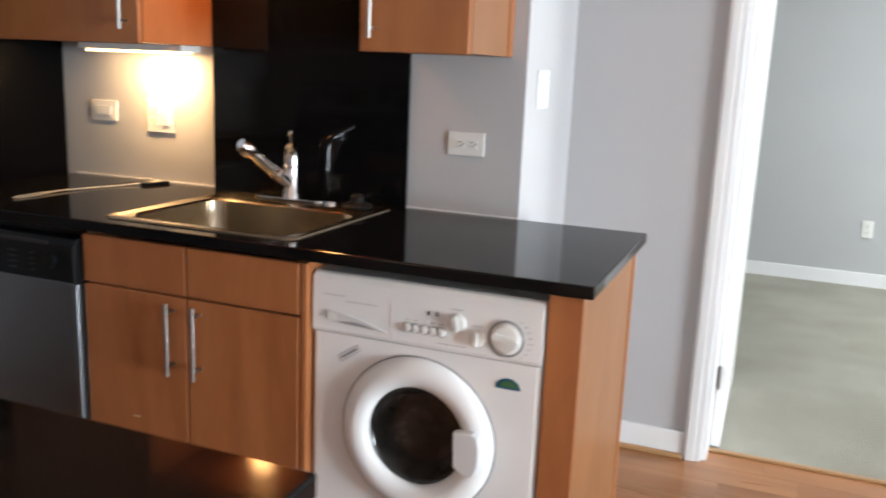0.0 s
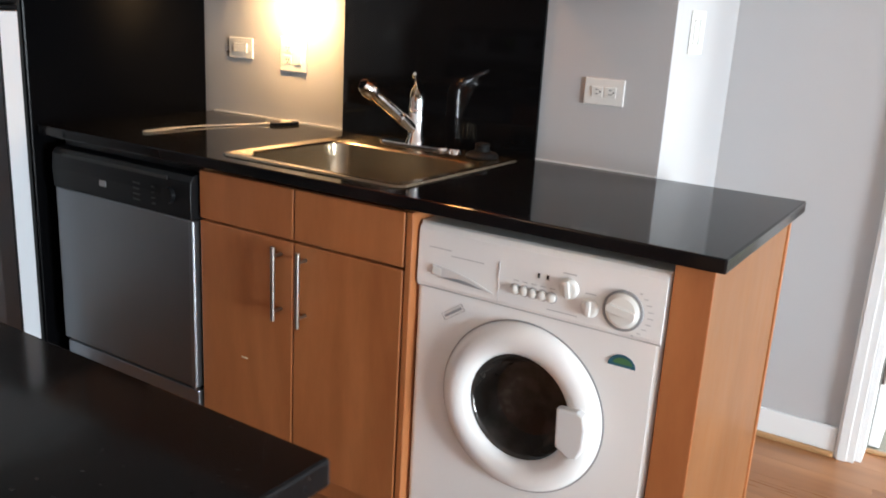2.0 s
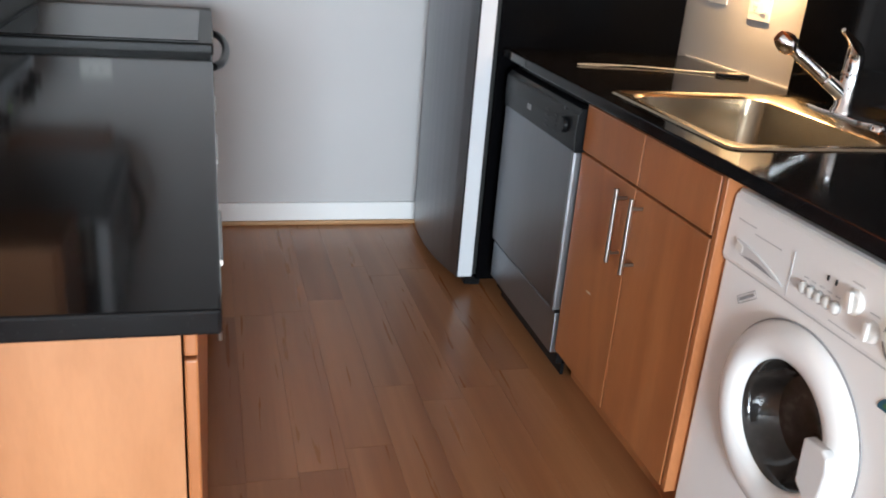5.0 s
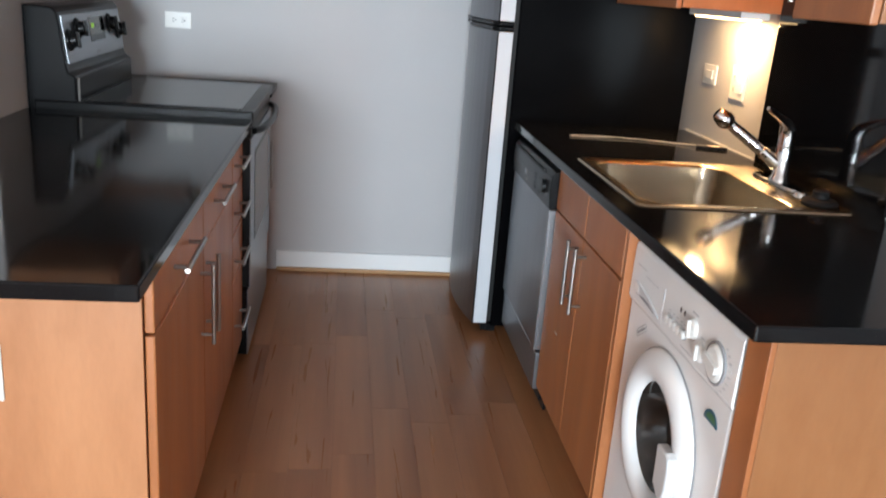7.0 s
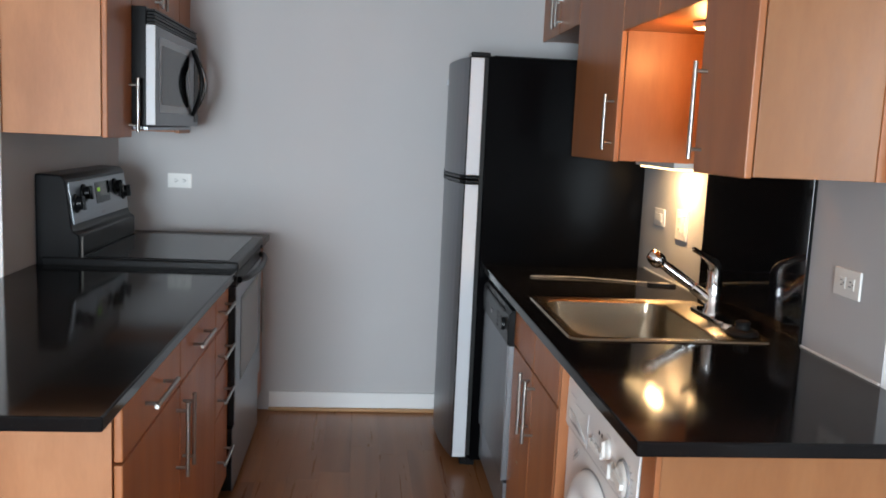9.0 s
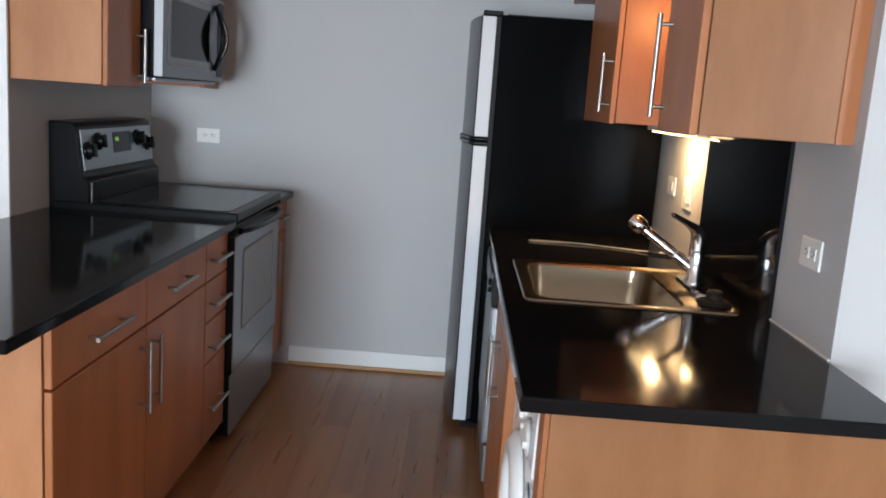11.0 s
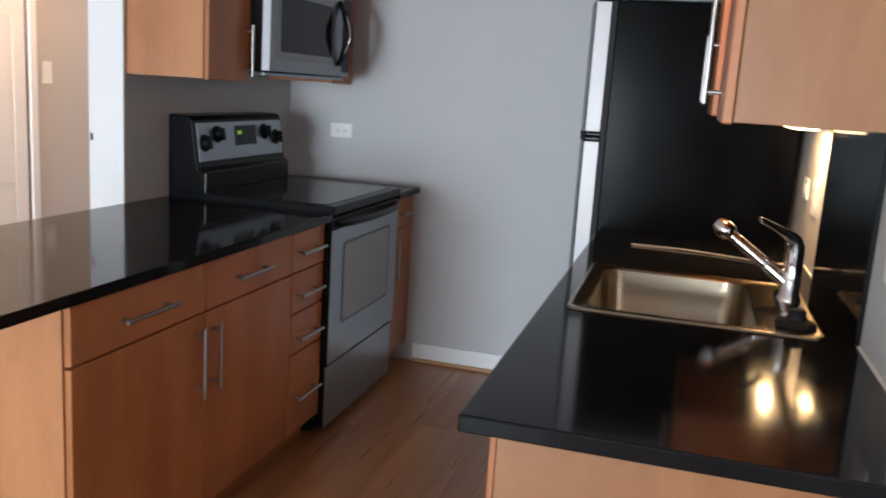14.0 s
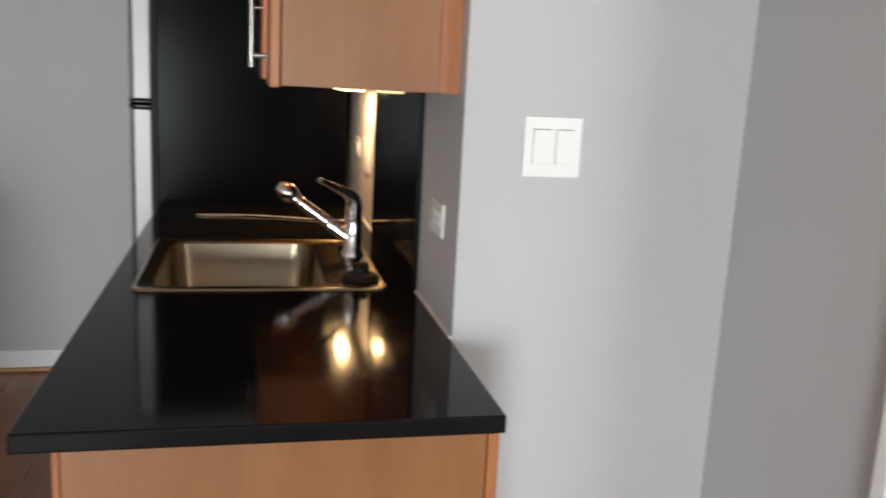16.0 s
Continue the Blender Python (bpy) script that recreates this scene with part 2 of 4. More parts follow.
def finish(name, bm, mat, parent=None, bevel=0.0, smooth=False, segs=2):
    bmesh.ops.recalc_face_normals(bm, faces=bm.faces)
    if bevel:
        edges = [e for e in bm.edges if len(e.link_faces) == 2 and e.calc_face_angle(0) > 0.6]
        bmesh.ops.bevel(bm, geom=edges, offset=bevel, segments=segs, affect="EDGES", profile=0.5, clamp_overlap=True)
    me = bpy.data.meshes.new(name)
    bm.to_mesh(me)
    bm.free()
    me.materials.append(mat)
    if smooth and not bevel:
        for p in me.polygons:
            p.use_smooth = True
        me.set_sharp_from_angle(angle=radians(35))
    ob = new(name, me)
    if parent is not None:
        ob.parent = parent
        if parent.type == "EMPTY":
            ob.matrix_parent_inverse = Matrix.Translation(parent.location).inverted()
    return ob


def boxes(name, lst, mat, parent=None, bevel=0.0):
    bm = bmesh.new()
    for b in lst:
        box(bm, *b)
    return finish(name, bm, mat, parent, bevel)


def thing(name, base, label, category, group=""):
    ob = new(name)
    ob.location = base
    ob.empty_display_size = 0.05
    return tagged(ob, label, category, group)


def structure(ob, label=""):
    return tagged(ob, label, kind="structure")


def bar_handle(parent, p0, p1, out, r=0.006, inset=0.025):
    """A straight bar on two short posts; out points away from the front."""
    p0, p1, o = Vector(p0), Vector(p1), Vector(out)
    d = (p1 - p0).normalized()
    bm = bmesh.new()
    tube(bm, [p0 + o, p1 + o], r, 12)
    for p in (p0 + d * inset, p1 - d * inset):
        tube(bm, [p, p + o], r * 0.8, 10)
    return tagged(finish("handle", bm, NICKEL, parent, smooth=True), "satin nickel bar handle")


# ---- setting ----
XW, YN, YS, YH, CEILING = -2.89, 2.60, 0.175, -1.12, 2.44
structure(boxes("wall_west", [(XW - 0.12, XW, 0.032, YN + 0.12, 0, CEILING)], WALL), "smooth light grey painted kitchen end wall")
wall_shape = bmesh.new()
prism(wall_shape, [(XW, YN), (-0.415, YN), (-0.415, 3.185), (-0.535, 3.185), (-0.535, YN + 0.12), (XW, YN + 0.12)], 2, 0, CEILING)
structure(finish("wall_north", wall_shape, WALL), "grey painted sink wall with a projecting end")
structure(boxes("wall_recess", [(-0.535, 0.149, 3.185, 3.305, 0, CEILING), (1.011, 7.62, 3.185, 3.305, 0, CEILING), (0.149, 1.011, 3.185, 3.305, 2.052, CEILING)], WALL), "grey painted wall with the bedroom doorway")
structure(boxes("wall_stub", [(XW, -1.525, 0.032, YS, 0, CEILING)], WALL, bevel=0.004), "grey painted partition behind the stove")
structure(boxes("partition_trim", [(-1.5249, -1.513, 0.028, 0.179, 0, 2.10)], WHITE, bevel=0.003), "white painted casing on the partition end")
structure(boxes("strike_plate", [(-1.5135, -1.5115, 0.036, 0.047, 1.140, 1.168)], SLOT), "small dark metal strike plate")
structure(boxes("wall_hall_south", [(-3.11, -2.52, YH - 0.12, YH, 0, CEILING), (-1.53, -0.60, YH - 0.12, YH, 0, CEILING), (-2.52, -1.53, YH - 0.12, YH, 2.06, CEILING), (-2.52, -1.53, YH - 0.62, YH - 0.60, 0, 2.06)], HALL_WALL), "beige-grey painted hall wall")
structure(boxes("wall_hall_west", [(-3.11, -2.99, YH, -1.05, 0, CEILING), (-3.11, -2.99, -0.13, 0.032, 0, CEILING), (-3.11, -2.99, -1.05, -0.13, 2.06, CEILING)], HALL_WALL), "beige-grey painted wall round the entry door")
structure(boxes("wall_living_west", [(-0.72, -0.60, -3.3, YH - 0.12, 0, CEILING)], WALL))
structure(boxes("wall_south", [(-0.72, 7.62, -3.42, -3.3, 0, CEILING)], WALL))
structure(boxes("wall_east", [(7.62, 7.74, -3.42, -2.0, 0, CEILING), (7.62, 7.74, 2.0, 3.305, 0, CEILING), (7.62, 7.74, -2.0, 2.0, 0, 0.08), (7.62, 7.74, -2.0, 2.0, 2.28, CEILING)], WALL))
structure(boxes("wall_bedroom_north", [(-1.6, 3.62, 6.53, 6.65, 0, CEILING)], BED_WALL), "pale grey painted bedroom wall")
structure(boxes("wall_bedroom_west", [(-1.72, -1.6, 3.305, 6.65, 0, CEILING)], BED_WALL))
structure(boxes("wall_bedroom_east", [(3.5, 3.62, 3.305, 4.1, 0, CEILING), (3.5, 3.62, 5.9, 6.53, 0, CEILING), (3.5, 3.62, 4.1, 5.9, 0, 0.8), (3.5, 3.62, 4.1, 5.9, 2.2, CEILING)], BED_WALL))
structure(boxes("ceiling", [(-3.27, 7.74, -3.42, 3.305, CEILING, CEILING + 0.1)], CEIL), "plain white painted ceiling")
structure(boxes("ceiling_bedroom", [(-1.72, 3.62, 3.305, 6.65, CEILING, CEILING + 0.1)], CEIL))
structure(boxes("carpet", [(-1.6, 3.5, 3.29, 6.53, -0.06, 0.006)], CARPET), "worn beige cut-pile bedroom carpet")


def window(name, x, y0, y1, z0, z1):
    w = structure(boxes(name, [(x + 0.02, x + 0.09, y0, y0 + 0.06, z0, z1), (x + 0.02, x + 0.09, y1 - 0.06, y1, z0, z1),
                               (x + 0.02, x + 0.09, y0 + 0.06, y1 - 0.06, z0, z0 + 0.06), (x + 0.02, x + 0.09, y0 + 0.06, y1 - 0.06, z1 - 0.06, z1),
                               (x + 0.03, x + 0.08, (y0 + y1) / 2 - 0.025, (y0 + y1) / 2 + 0.025, z0 + 0.06, z1 - 0.06)], WHITE), "white framed window")
    pane = boxes("pane", [(x + 0.05, x + 0.054, y0 + 0.06, y1 - 0.06, z0 + 0.06, z1 - 0.06)], GLASS, w)
    pane.visible_shadow = False


window("window_1", 7.62, -2.0, 2.0, 0.08, 2.28)
window("window_2", 3.5, 4.1, 5.9, 0.8, 2.2)


def skirting(name, runs, shoe=True):
    """White baseboard with a wooden shoe moulding; each run: x0, x1, y0, y1, side it faces."""
    bm, bs = bmesh.new(), bmesh.new()
    for x0, x1, y0, y1, side in runs:
        t, h = 0.013, 0.10
        b = {"e": (x0, x0 + t, y0, y1), "w": (x0 - t, x0, y0, y1), "s": (x0, x1, y0 - t, y0), "n": (x0, x1, y0, y0 + t)}[side]
        box(bm, *b, 0.0, h)
        q = {"e": (x0 + t, x0 + t + 0.016, y0, y1), "w": (x0 - t - 0.016, x0 - t, y0, y1), "s": (x0, x1, y0 - t - 0.016, y0 - t), "n": (x0, x1, y0 + t, y0 + t + 0.016)}[side]
        box(bs, *q, 0.0, 0.02)
    structure(finish(name, bm, WHITE, bevel=0.004), "white painted baseboard")
    if shoe:
        structure(finish(name + "_shoe", bs, SHOE_WOOD, bevel=0.006), "brown wooden shoe moulding")
    else:
        bs.free()


skirting("baseboard", [(XW, 0, 0.92, 2.58, "e"), (-0.414, 0.088, 3.185, 0, "s"), (-0.415, 0, 2.64, 3.155, "e"), (1.07, 7.6, 3.185, 0, "s")])
skirting("baseboard_hall", [(-2.97, -2.56, YH, 0, "n")])
skirting("baseboard_bedroom", [(-1.6, 3.5, 6.53, 0, "s")], False)


def doorway():
    bm = bmesh.new()
    for y0, y1 in ((3.165, 3.185), (3.305, 3.325)):
        for x0, x1 in ((0.090, 0.150), (1.010, 1.070)):
            box(bm, x0, x1, y0, y1, 0, 2.11)
            box(bm, x0 + 0.008, x1 - 0.022, y0 - 0.006 if y0 < 3.2 else y1, y0 if y0 < 3.2 else y1 + 0.006, 0, 2.10)
        box(bm, 0.150, 1.010, y0, y1, 2.05, 2.11)
    for x0, x1 in ((0.150, 0.170), (0.990, 1.010)):
        box(bm, x0, x1, 3.185, 3.305, 0, 2.05)
    box(bm, 0.170, 0.990, 3.185, 3.305, 2.03, 2.05)
    frame_ob = structure(finish("doorway_trim", bm, WHITE, bevel=0.002), "white painted door casing and jamb")
    hb = bmesh.new()
    for z in (0.28, 1.80):
        box(hb, 0.168, 0.1735, 3.266, 3.300, z - 0.045, z + 0.045)
        tube(hb, [(0.179, 3.309, z - 0.045), (0.179, 3.309, z + 0.045)], 0.006, 10)
    tagged(finish("hinge", hb, NICKEL, frame_ob), "satin metal hinge", kind="stuff")
    d = thing("bedroom_door", (0.19, 3.72, 0.012), "white painted bedroom door swung fully open", "door")
    boxes("leaf", [(0.1715, 0.206, 3.3075, 4.10, 0.012, 2.03)], WHITE, d, 0.002)


doorway()
structure(boxes("threshold", [(0.17, 0.99, 3.275, 3.297, 0.0, 0.011)], SHOE_WOOD, bevel=0.004), "thin wooden threshold strip")


def panel_leaf(name, parent, u0, u1, z0, z1, face, axis, sign):
    """A moulded leaf with three sunk panels. axis: the normal's axis; face: the front's place; sign: the way it faces."""
    bm = bmesh.new()
    def slab(a0, a1, b0, b1, d0, d1):
        lo, hi = sorted((face + sign * d0, face + sign * d1))
        if axis == "y":
            box(bm, a0, a1, lo, hi, b0, b1)
        else:
            box(bm, lo, hi, a0, a1, b0, b1)
    slab(u0, u1, z0, z1, -0.035, -0.006)
    st = 0.085
    rails = [(z0, z0 + 0.16), (z0 + 0.78, z0 + 0.93), (z0 + 1.62, z0 + 1.72), (z1 - 0.11, z1)]
    slab(u0, u0 + st, z0, z1, -0.006, 0.0)
    slab(u1 - st, u1, z0, z1, -0.006, 0.0)
    for a, b in rails:
        slab(u0 + st, u1 - st, a, b, -0.006, 0.0)
    for (a, b), (c, d) in zip(rails, rails[1:]):
        slab(u0 + st + 0.03, u1 - st - 0.03, b + 0.03, c - 0.03, -0.006, -0.001)
    return finish(name, bm, WHITE, parent, 0.003)


def hall_doors():
    d = thing("closet_door", (-2.03, YH, 0.01), "cream-lit white moulded folding closet door, closed", "door")
    for u0, u1 in ((-2.495, -2.032), (-2.028, -1.565)):
        panel_leaf("leaf", d, u0, u1, 0.012, 2.03, YH - 0.01, "y", 1)
    bm = bmesh.new()
    lathe(bm, (-2.075, YH - 0.01, 0.935), (0, 1, 0), [(0, 0), (0.016, 0), (0.010, 0.012), (0.018, 0.026), (0.016, 0.036), (0, 0.04)], 20)
    finish("knob", bm, NICKEL, d, smooth=True)
    structure(boxes("closet_trim", [(-2.545, -2.498, YH, YH + 0.018, 0, 2.10), (-1.56, -1.50, YH, YH + 0.018, 0, 2.10), (-2.498, -1.56, YH, YH + 0.018, 2.04, 2.10)], WHITE, bevel=0.003), "white door casing")
    e = thing("entry_door", (-3.000, -0.59, 0.01), "white painted flat entry door with a deadbolt, closed", "door")
    boxes("leaf", [(-3.040, -2.998, -1.03, -0.15, 0.012, 2.03)], WHITE, e, 0.002)
    bm = bmesh.new()
    lathe(bm, (-2.998, -0.965, 0.97), (1, 0, 0), [(0, 0), (0.032, 0), (0.030, 0.008), (0.012, 0.012), (0.012, 0.035), (0.027, 0.045), (0.026, 0.062), (0, 0.07)], 24)
    finish("knob", bm, NICKEL, e, smooth=True)
    bm = bmesh.new()
    lathe(bm, (-2.998, -0.965, 1.11), (1, 0, 0), [(0, 0), (0.03, 0), (0.028, 0.012), (0, 0.016)], 24)
    box(bm, -2.985, -2.965, -0.970, -0.960, 1.09, 1.13)
    finish("deadbolt", bm, NICKEL, e, smooth=True)
    structure(boxes("entry_trim", [(-2.990, -2.972, -1.112, -1.035, 0, 2.10), (-2.990, -2.972, -0.145, -0.07, 0, 2.10), (-2.990, -2.972, -1.035, -0.145, 2.04, 2.10)], WHITE, bevel=0.003), "white door casing")


hall_doors()


# ---- wall plates ----
def plate(name, label, c, normal, kind, turned=False):
    """A cover plate with its sockets, rockers or jack. c: centre on the wall; normal: '+x', '-y', '+y'."""
    t = thing(name, c, label, "outlet" if "outlet" in name else "switch", "wall plates")
    w, h = {"duplex": (0.072, 0.117), "double": (0.117, 0.117), "jack": (0.072, 0.117), "combo": (0.117, 0.117), "single": (0.072, 0.117)}[kind]
    if turned:
        w, h = h, w
    def put(bm, u0, u1, v0, v1, d0, d1):
        if normal == "+x":
            box(bm, c[0] + d0, c[0] + d1, c[1] + u0, c[1] + u1, c[2] + v0, c[2] + v1)
        elif normal == "-y":
            box(bm, c[0] + u0, c[0] + u1, c[1] - d1, c[1] - d0, c[2] + v0, c[2] + v1)
        else:
            box(bm, c[0] + u0, c[0] + u1, c[1] + d0, c[1] + d1, c[2] + v0, c[2] + v1)
    bm = bmesh.new()
    put(bm, -w / 2, w / 2, -h / 2, h / 2, 0.0, 0.006)
    finish("cover", bm, PLASTIC, t, 0.0025)
    face, dark = bmesh.new(), bmesh.new()
    if kind == "duplex":
        for s in (-1, 1):
            a, b = (s * 0.0195, 0) if turned else (0, s * 0.0195)
            put(face, a - 0.0165, a + 0.0165, b - 0.0140, b + 0.0140, 0.005, 0.008)
            for e in (-0.006, 0.006):
                if turned:
                    put(dark, a - 0.005, a + 0.005, e - 0.0012, e + 0.0012, 0.0075, 0.0084)
                else:
                    put(dark, a + e - 0.0012, a + e + 0.0012, b - 0.003, b + 0.006, 0.0075, 0.0084)
            put(dark, a - 0.0022 + (0.010 if turned else 0), a + 0.0022 + (0.010 if turned else 0), b - (0.0022 if turned else 0.0105), b + (0.0022 if turned else -0.006), 0.0075, 0.0084)
    elif kind == "combo":
        put(face, 0.0065, 0.0395, -0.033, 0.033, 0.005, 0.010)
        put(dark, 0.0058, 0.0402, 0.0332, 0.0345, 0.0055, 0.0064)
        for b in (-0.0195, 0.0195):
            put(face, -0.0395, -0.0065, b - 0.0140, b + 0.0140, 0.005, 0.008)
            for e in (-0.006, 0.006):
                put(dark, -0.023 + e - 0.0014, -0.023 + e + 0.0014, b - 0.003, b + 0.006, 0.0075, 0.0084)
            put(dark, -0.0255, -0.0205, b - 0.011, b - 0.006, 0.0075, 0.0084)
    elif kind in ("double", "single"):
        for a in ((-0.023, 0.023) if kind == "double" else (0.0,)):
            if turned:
                put(face, -0.033, 0.033, a - 0.0165, a + 0.0165, 0.005, 0.010)
                put(dark, -0.034, 0.034, a + 0.0167, a + 0.0172, 0.0055, 0.0064)
            else:
                put(face, a - 0.0165, a + 0.0165, -0.033, 0.033, 0.005, 0.010)
                put(dark, a - 0.0172, a + 0.0172, 0.0332, 0.0345, 0.0055, 0.0064)
                put(dark, a - 0.0172, a - 0.0166, -0.033, 0.033, 0.0055, 0.0064)
    else:
        put(face, -0.010, 0.010, -0.010, 0.010, 0.005, 0.0075)
        put(dark, -0.006, 0.006, -0.006, 0.006, 0.007, 0.0082)
    finish("insert", face, PLASTIC, t, 0.001)
    tagged(finish("slot", dark, SLOT, t), kind="stuff")
    return t


plate("wall_outlet", "white double socket outlet on the grey end wall", (XW, 0.468, 1.166), "+x", "duplex", True)
plate("wall_outlet", "white double socket outlet over the granite counter", (-0.591, YN, 1.128), "-y", "duplex", True)
plate("wall_outlet", "white two-gang plate with socket and rocker under the lamp", (-1.737, YN, 1.147), "-y", "combo")
plate("wall_switch", "white rocker switch plate under the upper cabinet", (-1.988, YN, 1.153), "-y", "single", True)
plate("wall_switch", "white two-gang rocker switch on the wall end", (-0.415, 2.777, 1.298), "+x", "double")
plate("wall_switch", "cream-lit white light switch on the hall wall", (-2.63, YH, 1.36), "+y", "single")
plate("wall_outlet", "white jack plate on the maple peninsula end", (-0.365, 0.566, 0.643), "+x", "jack")
plate("wall_outlet", "white outlet on the pale bedroom wall", (0.89, 6.53, 0.40), "-y", "duplex")


# ---- kitchen: base cabinets and counters ----
def front(parent, x0, x1, z0, z1, y, out, name="door", mat=None):
    """A slab door or drawer front, 19 mm thick, its face at y and facing out (-1: south, 1: north)."""
    lo, hi = sorted((y, y - out * 0.019))
    return boxes(name, [(x0, x1, lo, hi, z0, z1)], mat or MAPLE, parent, 0.0035)


def sink_cabinet():
    t = thing("sink_cabinet", (-1.09, 2.25, 0), "orange-brown maple sink base cabinet with two doors", "cabinet")
    boxes("body", [(-1.445, -1.427, 1.936, 2.585, 0.10, 0.872), (-0.775, -0.757, 1.936, 2.585, 0.10, 0.872), (-1.427, -0.775, 1.936, 2.585, 0.10, 0.118),
                   (-1.427, -0.775, 2.57, 2.585, 0.118, 0.70), (-1.427, -0.775, 1.937, 1.95, 0.70, 0.76)], EDGE_MAPLE, t)
    boxes("plinth", [(-1.445, -0.757, 1.985, 2.0, 0.0, 0.098)], MAPLE, t)
    boxes("filler", [(-0.755, -0.738, 1.916, 2.0, 0.10, 0.872)], MAPLE, t, 0.002)
    split = -1.100
    tagged(boxes("scuff", [(-1.287, -1.263, 1.9141, 1.9152, 0.371, 0.3745)], CARD, t), "small pale scuff mark")
    for x0, x1 in ((-1.443, split - 0.002), (split + 0.002, -0.760)):
        front(t, x0, x1, 0.738, 0.870, 1.915, -1, "drawer_front")
        door = front(t, x0, x1, 0.102, 0.732, 1.915, -1)
        x = -1.141 if x0 < -1.3 else -1.057
        bar_handle(door, (x, 1.915, 0.522), (x, 1.915, 0.720), (0, -0.032, 0))


def washer_bay():
    t = thing("end_panel", (-0.10, 2.25, 0), "maple end panel and post carrying the granite counter", "cabinet")
    boxes("post", [(-0.137, -0.0805, 1.948, 2.02, 0, 0.882)], MAPLE, t, 0.002)
    # Same maple as the peninsula end, its shade put into the colour.
    boxes("panel", [(-0.080, -0.060, 1.9485, 2.578, 0, 0.882)], SHADED_MAPLE, t, 0.001)
    boxes("face_strip", [(-0.137, -0.0590, 1.937, 1.9478, 0, 0.882)], MAPLE, t, 0.0015)
    boxes("edge_strip", [(-0.082, -0.055, 2.579, 2.597, 0, 0.882)], MAPLE, t, 0.002)


def counter_with_hole():
    """Granite worktop with the sink cut-out."""
    xs, ys = [-2.138, -1.385, -0.820, -0.030], [1.888, 1.972, 2.470, 2.599]
    bm = bmesh.new()
    vt = {}
    for z in (0.884, 0.914):
        for i, x in enumerate(xs):
            for j, y in enumerate(ys):
                vt[z, i, j] = bm.verts.new((x, y, z))
    for z in (0.884, 0.914):
        for i in range(3):
            for j in range(3):
                if (i, j) != (1, 1):
                    bm.faces.new((vt[z, i, j], vt[z, i + 1, j], vt[z, i + 1, j + 1], vt[z, i, j + 1]))
    loops = [[(i, 0) for i in range(4)] + [(3, j) for j in range(1, 4)] + [(i, 3) for i in (2, 1, 0)] + [(0, j) for j in (2, 1)], [(1, 1), (2, 1), (2, 2), (1, 2)]]
    for lp in loops:
        for a, b in zip(lp, lp[1:] + lp[:1]):
            bm.faces.new((vt[0.884, a[0], a[1]], vt[0.884, b[0], b[1]], vt[0.914, b[0], b[1]], vt[0.914, a[0], a[1]]))
    tagged(finish("countertop", bm, GRANITE, bevel=0.004), "polished black granite countertop round the steel sink", "countertop")


def splash():
    tagged(boxes("backsplash", [(-1.507, -0.783, 2.588, 2.5995, 0.9145, 1.828)], GLASS_BLACK, None, 0.001), "glossy black stone backsplash behind the sink", "backsplash")
    structure(boxes("caulk_line", [(-2.13, -1.508, 2.594, 2.5998, 0.9142, 0.919), (-0.782, -0.417, 2.594, 2.5998, 0.9142, 0.919)], WHITE), "white caulk line along the counter")


def sink():
    t = thing("sink", (-1.10, 2.24, 0.914), "square stainless steel drop-in sink with rounded bowl", "sink")
    x0, x1, y0, y1 = -1.403, -0.797, 1.947, 2.536
    n = 6
    def loop(bm, a0, a1, b0, b1, r, z):
        return [bm.verts.new((x, y, z)) for x, y in rounded(a0, a1, b0, b1, r, n)]
    bm = bmesh.new()
    rows = [loop(bm, x0, x1, y0, y1, 0.03, 0.9145), loop(bm, x0 + 0.003, x1 - 0.003, y0 + 0.003, y1 - 0.003, 0.03, 0.9195),
            loop(bm, x0 + 0.012, x1 - 0.012, y0 + 0.012, y1 - 0.012, 0.028, 0.9205), loop(bm, x0 + 0.018, x1 - 0.018, y0 + 0.018, y1 - 0.018, 0.026, 0.9175),
            loop(bm, -1.367, -0.833, 1.982, 2.40, 0.06, 0.9170), loop(bm, -1.360, -0.840, 1.990, 2.392, 0.06, 0.911),
            loop(bm, -1.350, -0.850, 2.000, 2.382, 0.06, 0.78), loop(bm, -1.335, -0.865, 2.015, 2.367, 0.06, 0.738), loop(bm, -1.30, -0.90, 2.05, 2.33, 0.06, 0.728),
            loop(bm, -1.15, -1.05, 2.14, 2.24, 0.05, 0.724)]
    for a, b in zip(rows, rows[1:]):
        for k in range(len(a)):
            k2 = (k + 1) % len(a)
            bm.faces.new((a[k], a[k2], b[k2], b[k]))
    bm.faces.new(rows[-1])
    finish("basin", bm, SINK_STEEL, t, smooth=True)
    bm = bmesh.new()
    lathe(bm, (-1.10, 2.19, 0.7245), (0, 0, 1), [(0, 0.001), (0.03, 0.001), (0.042, 0.004), (0.045, 0.0)], 32)
    finish("drain", bm, CHROME, t, smooth=True)
    bm = bmesh.new()
    lathe(bm, (-0.985, 2.475, 0.9175), (0, 0, 1), [(0, 0.014), (0.017, 0.014), (0.020, 0.010), (0.022, 0.0)], 24)
    finish("hole_cap", bm, CHROME, t, smooth=True)


